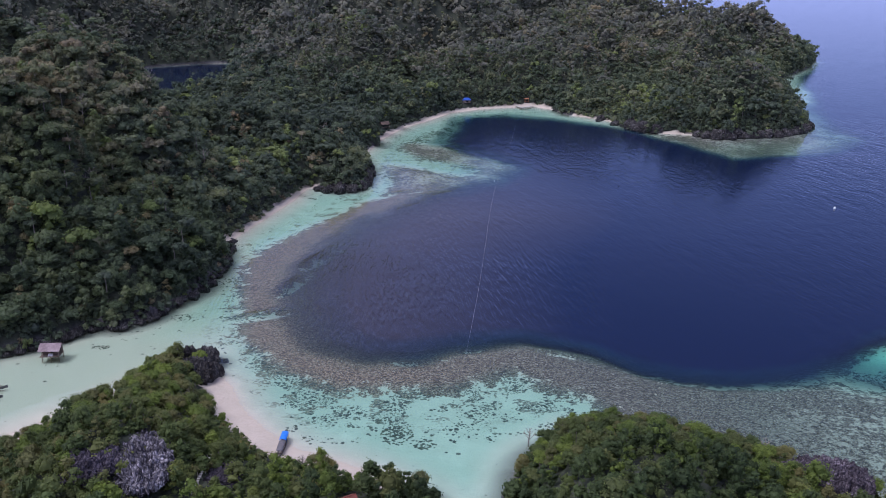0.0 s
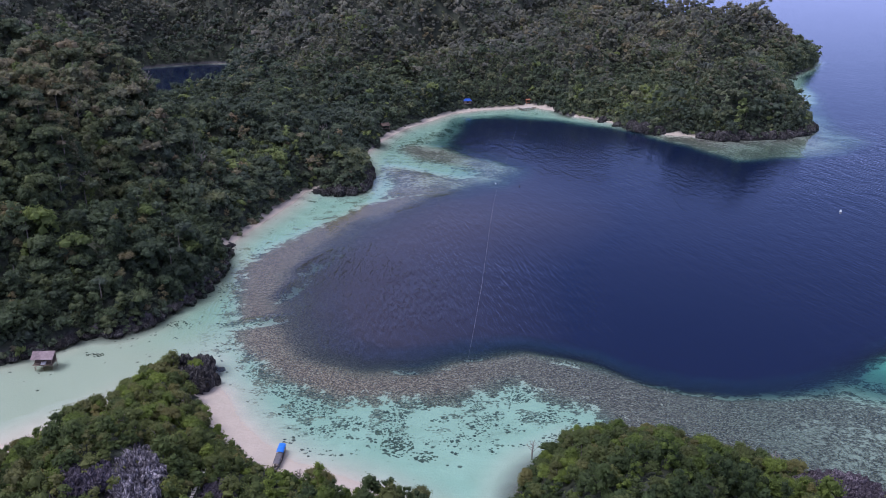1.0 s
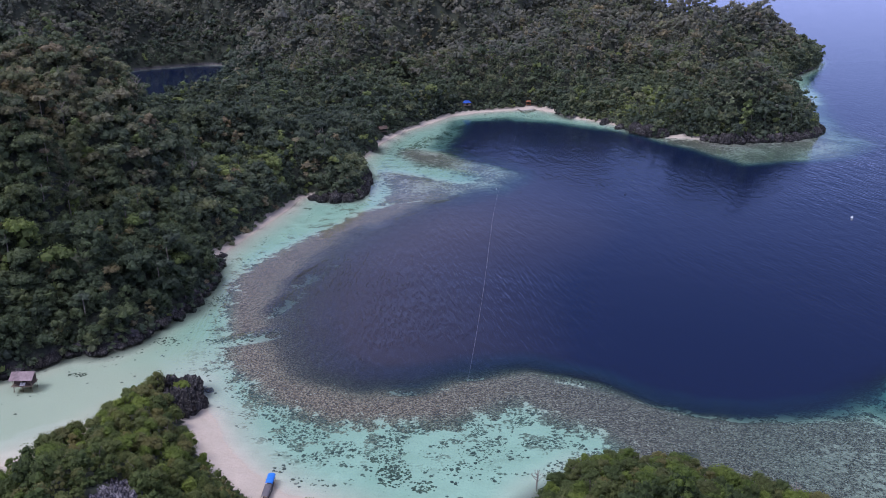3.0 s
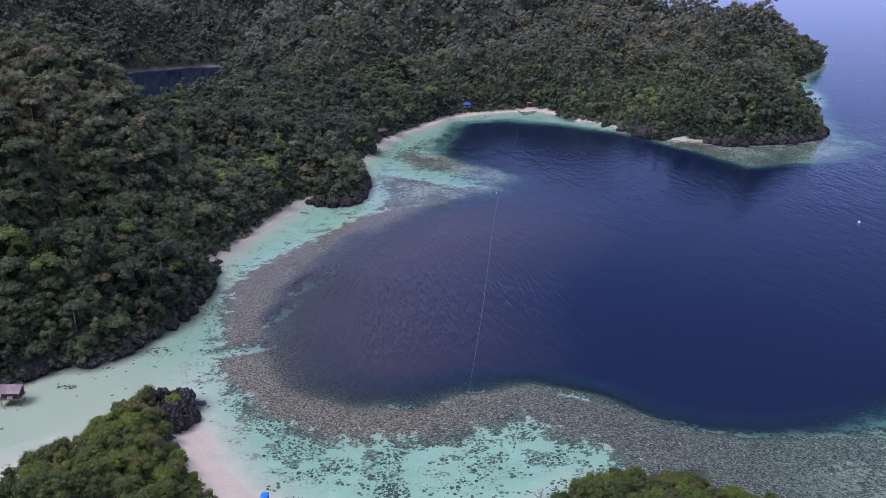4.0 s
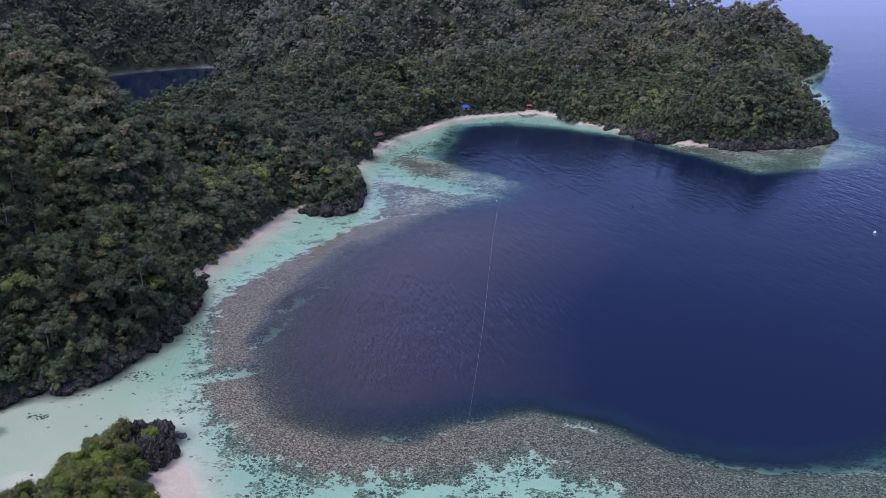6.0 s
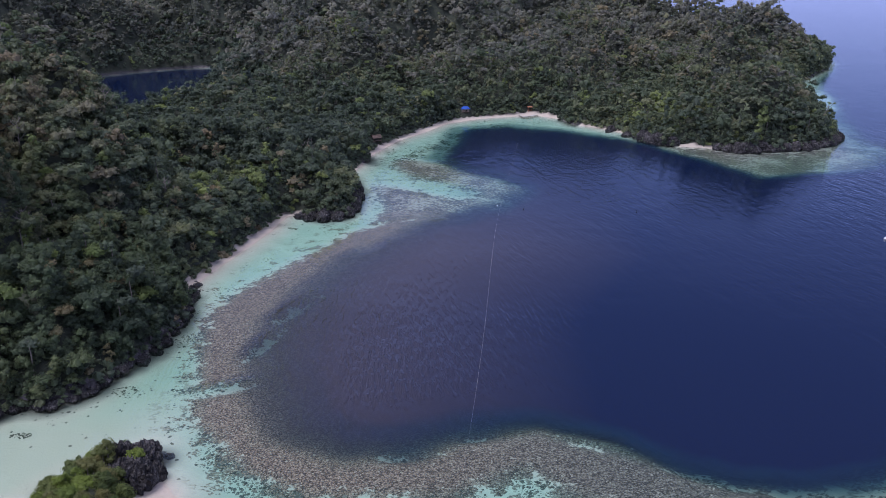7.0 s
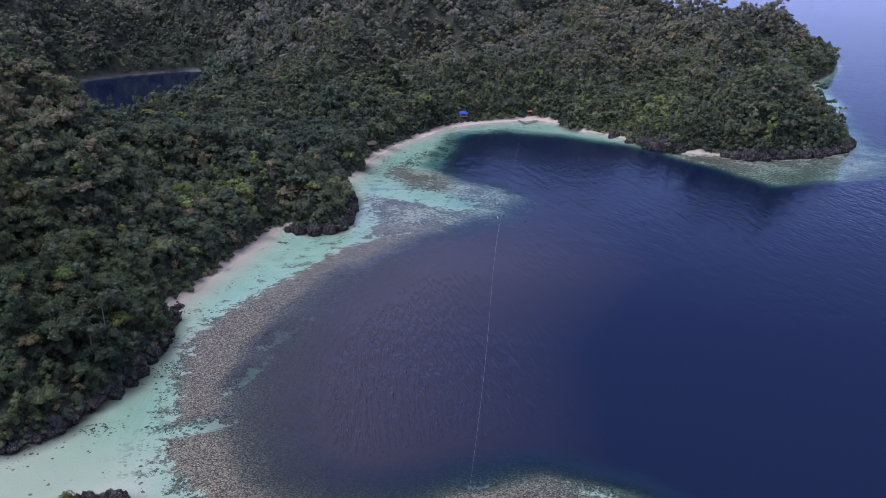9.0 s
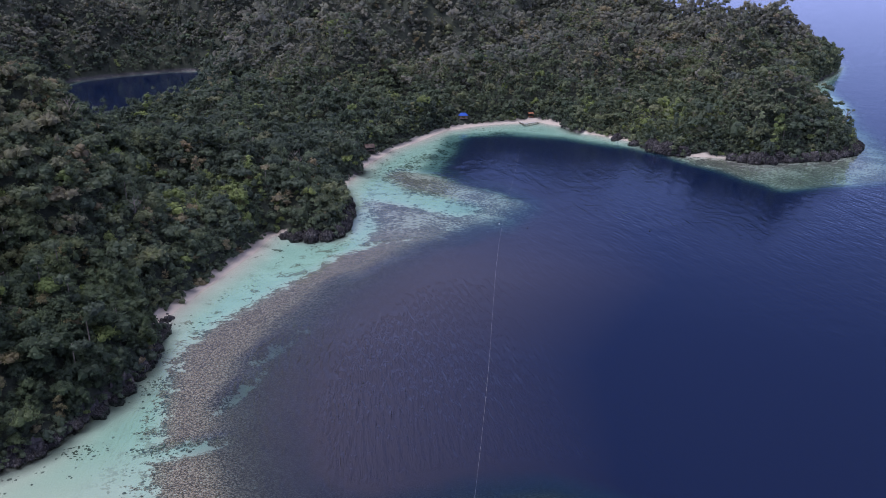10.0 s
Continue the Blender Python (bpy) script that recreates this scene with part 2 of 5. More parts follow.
    depth = depth * (1 - (0.6 - 0.25 * np.clip((x - 30) / 30, 0, 1)) * np.clip((reef + 2) / 6, 0, 1) * np.clip((140 - x) / 25, 0, 1)) + 1.8 * np.clip((dd + 8) / 9, 0, 1) * np.clip((x - 8) / 25, 0, 1) + 1.8 * np.clip((dd + 14) / 14, 0, 1) * (y > 440) * (1 - 0.5 * front)
    depth = depth + (0.35 + 0.4 * np.clip(x / 30, 0, 1) + 0.9 * np.exp(-(x / 28) ** 2) * (y < 300)) * np.clip((dd + 8) / 8, 0, 1) ** 2 + slope * np.maximum(dd, 0)
    depth = depth + 0.6 * np.clip((x + 40) / 35, 0, 1) * np.clip((y - 375) / 15, 0, 1) * np.clip((505 - y) / 30, 0, 1)
    depth = depth + 2.6 * np.exp(-((x - 102) / 20) ** 2 - ((y - 212) / 12) ** 2)
    depth = depth + 1.3 * np.clip((x - 172) / 22, 0, 1) * (y > 440) * (y < 640)
    pool = lagoon + 1.5 * wob
    depth = np.where(lagoon > 0, 1.0 + 0.8 * np.maximum(pool - 11, 0), depth)
    depth = np.minimum(depth + 0.5 * (1 - beach) * np.clip(1.5 - s / 4, 0, 1), 45) * np.clip(s / (0.4 + 1.1 * beach), 0, 1) + 0.02
    z = np.where(d > 0, land, -depth)
    return z, d, beach * (d < width + 1.0), reef, np.where(d > 0, 0.0, depth)


# ---- materials ----
def ground_material():
    """Sand, coral reef, shore rock and forest floor, by the zones of the plan."""
    m = material("sand_reef_and_forest_floor")
    p = place_of(m)
    fine, mid, wide = grain(m, 1.3, 5, 0.65), grain(m, 0.28, 4, 0.6), grain(m, 0.06, 3)
    reef, inland, beach = attr(m, "reef"), attr(m, "inland"), attr(m, "beach")
    sand = ramp(m, calc(m, "ADD", calc(m, "MULTIPLY", mid, 0.6), calc(m, "MULTIPLY", fine, 0.4)), [(0.3, (0.475, 0.42, 0.36)), (0.7, (0.595, 0.535, 0.47))])
    sand = blend(m, calc(m, "MULTIPLY", node(m, "ShaderNodeMapRange", {0: wide, 1: 0.42, 2: 0.7}).outputs[0], 0.6), sand, (0.43, 0.41, 0.345))
    sand = blend(m, calc(m, "MULTIPLY", attr(m, "silty"), 0.75), sand, (0.45, 0.415, 0.335))
    cell = node(m, "ShaderNodeTexVoronoi", {"Vector": p, "Scale": 2.8, "Randomness": 1.0})
    head = node(m, "ShaderNodeSeparateColor", {0: cell.outputs["Color"]}).outputs[0]
    lumps = calc(m, "ADD", calc(m, "MULTIPLY", grain(m, 2.4, 6, 0.75), 0.5), calc(m, "ADD", calc(m, "MULTIPLY", head, 0.26), calc(m, "MULTIPLY", calc(m, "SUBTRACT", 0.7, cell.outputs["Distance"]), 0.34)))
    coral = ramp(m, lumps, [(0.34, (0.060, 0.042, 0.034)), (0.44, (0.188, 0.123, 0.095)), (0.54, (0.310, 0.209, 0.161)), (0.68, (0.47, 0.375, 0.30))])
    coral = blend(m, attr(m, "dusky"), coral, (0.66, 0.80, 0.88), "MULTIPLY")
    # ragged edge of the reef, with sand showing between the corals
    edge = calc(m, "ADD", reef, calc(m, "ADD", calc(m, "MULTIPLY", calc(m, "SUBTRACT", mid, 0.5), 26.0), calc(m, "MULTIPLY", calc(m, "SUBTRACT", fine, 0.5), 12.0)))
    reefed = node(m, "ShaderNodeMapRange", {0: edge, 1: -0.5, 2: 0.7}).outputs[0]
    spots = calc(m, "MULTIPLY", node(m, "ShaderNodeMapRange", {0: calc(m, "ADD", calc(m, "MULTIPLY", grain(m, 0.22, 3), 0.6), calc(m, "MULTIPLY", grain(m, 1.1, 3), 0.4)), 1: 0.545, 2: 0.575, 4: 0.85}).outputs[0],
                 node(m, "ShaderNodeMapRange", {0: reef, 1: -20.0, 2: -9.0}).outputs[0])
    spots = calc(m, "MULTIPLY", spots, calc(m, "SUBTRACT", 1.0, calc(m, "MULTIPLY", attr(m, "silty"), 0.85)))
    reefed = calc(m, "MAXIMUM", reefed, calc(m, "MULTIPLY", spots, node(m, "ShaderNodeMapRange", {0: inland, 1: -3.0, 2: -6.0}).outputs[0]))
    gaps = node(m, "ShaderNodeMapRange", {0: calc(m, "ADD", calc(m, "MULTIPLY", grain(m, 0.75, 4, 0.65), 0.6), calc(m, "MULTIPLY", wide, 0.4)), 1: 0.5, 2: 0.56, 4: 0.95}).outputs[0]
    gaps = calc(m, "MULTIPLY", gaps, node(m, "ShaderNodeMapRange", {0: attr(m, "patchy")}).outputs[0])
    bed = blend(m, calc(m, "MULTIPLY", reefed, calc(m, "SUBTRACT", 1.0, gaps)), sand, coral)
    # land
    rock = ramp(m, fine, [(0.3, (0.035, 0.032, 0.034)), (0.55, (0.10, 0.09, 0.095)), (0.75, (0.2, 0.18, 0.17))])
    litter = ramp(m, calc(m, "ADD", calc(m, "MULTIPLY", mid, 0.5), calc(m, "MULTIPLY", fine, 0.5)), [(0.35, (0.03, 0.034, 0.026)), (0.5, (0.05, 0.056, 0.038)), (0.65, (0.08, 0.082, 0.055))])
    soil = blend(m, node(m, "ShaderNodeMapRange", {0: inland, 1: 0.8, 2: 2.5}).outputs[0], rock, litter)
    dry = blend(m, node(m, "ShaderNodeMapRange", {0: beach, 1: 0.35, 2: 0.6}).outputs[0], soil, blend(m, 1.0, sand, (0.97, 0.895, 0.855), "MULTIPLY"))
    over = calc(m, "ADD", inland, calc(m, "MULTIPLY", calc(m, "SUBTRACT", mid, 0.5), 2.0))
    rubble = ramp(m, fine, [(0.35, (0.06, 0.05, 0.045)), (0.65, (0.2, 0.17, 0.15))])
    margin = calc(m, "MULTIPLY", node(m, "ShaderNodeMapRange", {0: calc(m, "ADD", over, calc(m, "MULTIPLY", fine, 3.0)), 1: -4.2, 2: 0.6}).outputs[0],
                  node(m, "ShaderNodeMapRange", {0: beach, 1: 0.1, 2: 0.45, 3: 0.9, 4: 0.0}).outputs[0])
    bed = blend(m, margin, bed, rubble)
    color = blend(m, node(m, "ShaderNodeMapRange", {0: over, 1: -0.4, 2: 0.4}).outputs[0], bed, dry)
    return finish(m, color, 0.9, calc(m, "ADD", fine, mid), 0.25)


def water_material():
    """Clear over the shallows, blue and opaque where it is deep; small wind waves."""
    m = material("clear_tropical_sea_water")
    depth = attr(m, "depth")
    p = place_of(m)
    windy = node(m, "ShaderNodeMapRange", {0: attr(m, "windy")}).outputs[0]

    def train(turn, length, stretch, sharp=True):
        """Short-crested wind waves running one way."""
        way = node(m, "ShaderNodeMapping", {"Vector": p, "Rotation": (0, 0, radians(turn)), "Scale": (1.0, stretch, 1.0)}, vector_type="TEXTURE").outputs[0]
        crest = node(m, "ShaderNodeTexNoise", {"Vector": way, "Scale": 1 / length, "Detail": 2.0, "Roughness": 0.5, "Distortion": 0.15}).outputs["Fac"]
        return calc(m, "SUBTRACT", 1.0, calc(m, "MULTIPLY", calc(m, "ABSOLUTE", calc(m, "SUBTRACT", crest, 0.5)), 3.0)) if sharp else calc(m, "MULTIPLY", crest, 2.0)

    bay, open_sea, swell = train(9.0, 1.1, 6.5, False), train(16.0, 2.0, 4.0), train(12.0, 6.0, 3.5)
    gust = node(m, "ShaderNodeMapRange", {0: grain(m, 0.014, 3), 1: 0.35, 2: 0.65, 3: 0.6, 4: 1.25}).outputs[0]
    calm = node(m, "ShaderNodeMapRange", {0: depth, 1: 0.9, 2: 2.4, 3: 0.04, 4: 1.0}).outputs[0]
    waves = calc(m, "ADD", calc(m, "MULTIPLY", swell, 0.055), calc(m, "ADD", calc(m, "MULTIPLY", calc(m, "MULTIPLY", windy, bay), 0.58), calc(m, "MULTIPLY", calc(m, "MULTIPLY_ADD", windy, -0.8, 1.0), calc(m, "MULTIPLY", open_sea, 0.038))))
    waves = calc(m, "MULTIPLY", waves, calc(m, "MULTIPLY_ADD", calc(m, "MULTIPLY", attr(m, "breezy"), calc(m, "SUBTRACT", 1.0, windy)), 1.6, 1.0))
    waves = calc(m, "ADD", calc(m, "MULTIPLY", waves, calc(m, "MULTIPLY", gust, calm)), calc(m, "MULTIPLY", grain(m, 2.2, 2), 0.012))
    bump = node(m, "ShaderNodeBump", {"Height": waves, "Strength": 1.0, "Distance": 1.0}).outputs[0]
    fade = [calc(m, "EXPONENT", calc(m, "MULTIPLY", depth, -k)) for k in WATER_FADE]
    tint = node(m, "ShaderNodeCombineColor", {0: fade[0], 1: fade[1], 2: fade[2]}).outputs[0]
    clear = node(m, "ShaderNodeBsdfTransparent", {"Color": tint})
    # the west bay's grey-mauve cloud reflection is painted into the body colour
    body = node(m, "ShaderNodeBsdfDiffuse", {"Color": blend(m, calc(m, "MAXIMUM", node(m, "ShaderNodeMapRange", {0: depth, 1: 2.0, 2: 4.8}).outputs[0], attr(m, "cloud_sheen")), WATER_MILK, blend(m, attr(m, "cloud_sheen"), WATER_DEEP, WATER_SHEEN)), "Normal": bump})
    murk = calc(m, "SUBTRACT", 1.0, calc(m, "EXPONENT", calc(m, "MULTIPLY", calc(m, "MAXIMUM", calc(m, "SUBTRACT", attr(m, "murky"), calc(m, "MULTIPLY_ADD", attr(m, "cloud_sheen"), -1.4, 1.9)), 0.0), calc(m, "MULTIPLY_ADD", attr(m, "cloud_sheen"), 0.30, -WATER_MURK))))
    inner = node(m, "ShaderNodeMixShader", {0: murk, 1: clear.outputs[0], 2: body.outputs[0]})
    gloss = node(m, "ShaderNodeBsdfGlossy", {"Color": (1, 1, 1, 1), "Roughness": 0.09, "Normal": bump})
    fres = node(m, "ShaderNodeFresnel", {"IOR": 1.33, "Normal": bump})
    top = node(m, "ShaderNodeMixShader", {0: fres.outputs[0], 1: inner.outputs[0], 2: gloss.outputs[0]})
    out = node(m, "ShaderNodeOutputMaterial")
    m.node_tree.links.new(top.outputs[0], out.inputs["Surface"])
    return m


def leaf_material():
    """Foliage: every tree has its own hue, every clump its own shade of it."""
    m = material("tropical_foliage")
    hue = attr(m, "hue")
    own = node(m, "ShaderNodeObjectInfo").outputs["Random"]
    spread = ramp(m, own, [(0.0, (0.09,) * 3), (0.55, (0.34,) * 3), (0.66, (0.45,) * 3), (0.68, (0.50,) * 3), (0.9, (0.62,) * 3), (1.0, (0.66,) * 3)])
    pick = calc(m, "MULTIPLY_ADD", spread, attr(m, "lone"), hue)
    isle = node(m, "ShaderNodeNewGeometry").outputs["Random Per Island"]
    # the last two stops carry distance haze in the leaf colour, for far hills
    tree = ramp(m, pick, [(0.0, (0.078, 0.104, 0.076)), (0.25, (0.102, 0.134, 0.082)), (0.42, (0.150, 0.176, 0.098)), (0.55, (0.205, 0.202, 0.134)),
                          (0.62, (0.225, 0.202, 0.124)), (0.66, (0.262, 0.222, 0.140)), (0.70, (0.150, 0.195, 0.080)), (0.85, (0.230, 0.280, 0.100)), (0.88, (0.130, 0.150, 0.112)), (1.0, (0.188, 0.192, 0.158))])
    k = calc(m, "MULTIPLY_ADD", isle, 0.6, 0.7)
    shade = node(m, "ShaderNodeCombineColor", {0: k, 1: k, 2: calc(m, "MULTIPLY_ADD", isle, 0.5, 0.8)}).outputs[0]
    color = blend(m, 1.0, tree, shade, "MULTIPLY")
    color = blend(m, 1.0, color, ramp(m, grain(m, 0.02, 3), [(0.35, (0.75, 0.78, 0.82)), (0.65, (1.25, 1.2, 1.1))]), "MULTIPLY")
    lush = attr(m, "lush")
    color = blend(m, lush, color, blend(m, 1.0, color, (0.80, 0.82, 0.52), "MULTIPLY"))
    # the hills' forest is older and browner than the islets'
    color = blend(m, lush, blend(m, 1.0, color, (1.20, 1.11, 1.10), "MULTIPLY"), color)
    face = node(m, "ShaderNodeBsdfPrincipled", {"Base Color": color, "Roughness": 0.58, "Specular IOR Level": calc(m, "MULTIPLY_ADD", lush, -0.04, 0.2)})
    glow = node(m, "ShaderNodeBsdfTranslucent", {"Color": blend(m, 1.0, color, (1.05, 1.1, 0.9), "MULTIPLY")})
    both_sides = node(m, "ShaderNodeMixShader", {0: 0.48, 1: face.outputs[0], 2: glow.outputs[0]})
    out = node(m, "ShaderNodeOutputMaterial")
    m.node_tree.links.new(both_sides.outputs[0], out.inputs["Surface"])
    return m


WATER_FADE = (0.215, 0.034, 0.054)
WATER_MILK, WATER_DEEP, WATER_MURK = (0.005, 0.023, 0.050), (0.0024, 0.0074, 0.034), 0.65
WATER_SHEEN = (0.056, 0.047, 0.055)
GROUND, WATER, LEAF = ground_material(), water_material(), leaf_material()
BARK = plain("pale_bark", (0.10, 0.085, 0.07), (0.30, 0.26, 0.22), 3.0, 0.85, 0.05)
TWIG = plain("bare_branches", (0.20, 0.16, 0.14), (0.36, 0.30, 0.27), 3.0, 0.85, 0.05)


def limestone(name, dark, light):
    """Sharp karst rock: dark along the clefts, bleached in vertical streaks."""
    m = material(name)
    p = place_of(m)
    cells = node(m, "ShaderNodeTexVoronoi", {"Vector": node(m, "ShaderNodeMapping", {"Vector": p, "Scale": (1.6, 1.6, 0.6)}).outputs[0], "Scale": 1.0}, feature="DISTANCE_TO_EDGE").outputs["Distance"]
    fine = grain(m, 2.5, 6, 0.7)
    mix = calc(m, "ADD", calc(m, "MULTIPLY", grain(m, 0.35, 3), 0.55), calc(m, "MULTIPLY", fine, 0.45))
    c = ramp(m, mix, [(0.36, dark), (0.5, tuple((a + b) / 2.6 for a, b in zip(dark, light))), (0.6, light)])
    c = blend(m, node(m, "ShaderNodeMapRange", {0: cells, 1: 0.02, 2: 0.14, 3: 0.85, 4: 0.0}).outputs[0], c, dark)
    return finish(m, c, 0.9, calc(m, "ADD", fine, calc(m, "MULTIPLY", cells, 2.0)), 0.4)


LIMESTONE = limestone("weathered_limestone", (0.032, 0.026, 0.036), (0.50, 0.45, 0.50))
DARK_ROCK = plain("dark_shore_rock", (0.018, 0.016, 0.02), (0.12, 0.105, 0.11), 1.5, 0.85, 0.2)
CORAL = plain("brown_coral", (0.035, 0.036, 0.03), (0.13, 0.115, 0.085), 1.2, 0.9, 0.15)


def mixed_coral():
    """Coral of many shades, one to each head."""
    m = material("mixed_coral")
    isle = node(m, "ShaderNodeNewGeometry").outputs["Random Per Island"]
    c = ramp(m, isle, [(0.0, (0.09, 0.08, 0.07)), (0.4, (0.19, 0.16, 0.135)), (0.8, (0.29, 0.245, 0.205)), (1.0, (0.46, 0.41, 0.35))])
    return finish(m, c, 0.9, grain(m, 3.0, 4), 0.1)


REEF_CORAL = mixed_coral()


def dark_coral():
    """Dull grey-brown coral heads, each its own shade."""
    m = material("dark_coral_heads")
    isle = node(m, "ShaderNodeNewGeometry").outputs["Random Per Island"]
    c = ramp(m, isle, [(0.0, (0.05, 0.048, 0.042)), (0.6, (0.12, 0.108, 0.092)), (1.0, (0.24, 0.21, 0.175))])
    return finish(m, c, 0.9, grain(m, 3.0, 4), 0.1)


HEAD_CORAL = dark_coral()


# ---- mesh helpers ----
def mesh_from(name, verts, faces, mat, smooth=False, attrs=None):
    """Mesh from arrays; faces: an array of triangles or of quads, or a list of both."""
    blocks = faces if isinstance(faces, list) else [faces]
    me = bpy.data.meshes.new(name)
    loops = np.concatenate([b.ravel() for b in blocks]).astype(np.int32)
    sizes = np.concatenate([np.full(len(b), b.shape[1]) for b in blocks])
    starts = np.concatenate([[0], np.cumsum(sizes)[:-1]]).astype(np.int32)
    me.vertices.add(len(verts))
    me.vertices.foreach_set("co", np.asarray(verts, np.float32).ravel())
    me.loops.add(len(loops))
    me.loops.foreach_set("vertex_index", loops)
    me.polygons.add(len(sizes))
    me.polygons.foreach_set("loop_start", starts)
    me.polygons.foreach_set("use_smooth", np.full(len(sizes), smooth))
    for key, values in (attrs or {}).items():
        a = me.attributes.new(key, "FLOAT", "POINT")
        a.data.foreach_set("value", np.asarray(values, np.float32))
    me.update(calc_edges=True)
    me.materials.append(mat)
    return me


def part(name, bm, mat, parent, label=""):
    me = bpy.data.meshes.new(name)
    bm.to_mesh(me)
    bm.free()
    me.materials.append(mat)
    ob = new(name, me)
    ob.parent = parent
    return tagged(ob, label)


def sheet(xs, ys):
    gx, gy = np.meshgrid(xs, ys)
    nx, ny = len(xs), len(ys)
    i = (np.arange(ny - 1)[:, None] * nx + np.arange(nx - 1)[None, :]).ravel()
    return gx.ravel(), gy.ravel(), np.stack([i, i + 1, i + nx + 1, i + nx], 1)


def steps(*stretches):
    out = [np.arange(a, b, s) for a, b, s in stretches]
    return np.unique(np.concatenate(out + [[stretches[-1][1]]]))


# ---- the ground, from the sea bed to the hill tops, and the sea over it ----
XS = steps((-4800, -1200, 600), (-1200, -480, 60), (-480, -140, 5), (-140, 120, 1.8), (120, 330, 4), (330, 1200, 60), (1200, 4800, 600))
YS = steps((-2400, 0, 400), (0, 120, 12), (120, 330, 1.8), (330, 640, 2.6), (640, 960, 5), (960, 1300, 40), (1300, 4800, 500))
gx, gy, quads = sheet(XS, YS)
gz, g_inland, g_beach, g_reef, g_depth = survey(gx, gy)
g_patchy = 0.75 * np.clip((gx - 55) / 30, 0, 1) * np.clip((230 - gy) / 15, 0, 1) + 0.8 * np.clip((gy - 385) / 10, 0, 1) * np.clip((gx + 80) / 4, 0, 1)
g_dusky = np.clip((gx + 35) / 60, 0, 1) * (gy < 300) + np.clip((gy - 380) / 20, 0, 1)
g_silty = np.clip((-72 - gx) / 15, 0, 1) * np.clip((300 - gy) / 60, 0, 1) * (g_beach < 0.5) + 1.2 * (from_line(LAGOON, gx, gy, True) > -2)
ground = new("ground", mesh_from("ground", np.stack([gx, gy, gz], 1), quads, GROUND, True,
                                 {"inland": g_inland, "beach": g_beach, "reef": g_reef, "patchy": g_patchy, "silty": g_silty, "dusky": g_dusky}))
tagged(ground, "forested hills, pale sand beaches and a coral sea bed", "ground", kind="structure")
w_depth = np.where(g_inland > 0, 0.02, g_depth)
# where the painted cloud reflection lies; it also makes the water opaque sooner
w_cloud_sheen = np.clip((22 + 30 * np.clip((gy - 280) / 60, 0, 1) - gx) / 78, 0, 1) * np.clip((480 - gy) / 130, 0, 1) * np.clip((gy - 185) / 20, 0, 1)
w_cloud_sheen = w_cloud_sheen * np.clip((from_line(DEEP, gx, gy, True) + 13) / 16, 0, 1)
w_windy = np.clip((42 - gx) / 80, 0, 1) * np.clip((400 - gy) / 120, 0, 1) * np.clip((gy - 190) / 20, 0, 1) * (0.55 + 0.45 * np.clip((320 - gy) / 60, 0, 1))
w_murky = np.max([np.where(g_inland > 0, 0.02, survey(gx + ox, gy + oy)[4]) for ox, oy in ((0, 0), (3, 0), (-3, 0), (0, 3), (0, -3), (2, 2), (-2, 2))], axis=0)
w_murky = w_murky - 2.4 * np.exp(-((gx - 104) / 26) ** 2 - ((gy - 216) / 11) ** 2)
w_breezy = np.clip((gy - 330) / 90, 0, 1) * np.clip((585 - gy) / 70, 0, 1)
water = new("water", mesh_from("water", np.stack([gx, gy, np.zeros_like(gx)], 1), quads, WATER, True, {"depth": w_depth, "cloud_sheen": w_cloud_sheen, "windy": w_windy, "murky": w_murky, "breezy": w_breezy}))
tagged(water, "clear turquoise shallows turning deep navy blue offshore", "sea", kind="structure")


# ---- trees ----
rng = np.random.default_rng(7)
ICO_V = np.array([(0, 0, 1)] + [(0.894 * math.cos(a), 0.894 * math.sin(a), 0.447) for a in np.arange(5) * 1.2566]
                 + [(0.894 * math.cos(a), 0.894 * math.sin(a), -0.447) for a in np.arange(5) * 1.2566 + 0.6283] + [(0, 0, -1)])
ICO_F = np.array([(0, 1 + k, 1 + (k + 1) % 5) for k in range(5)] + [(1 + k, 6 + k, 1 + (k + 1) % 5) for k in range(5)]
                 + [(1 + (k + 1) % 5, 6 + k, 6 + (k + 1) % 5) for k in range(5)] + [(11, 6 + (k + 1) % 5, 6 + k) for k in range(5)])


LUMP_F = ICO_F[ICO_V[ICO_F].mean(1)[:, 2] > -0.5]


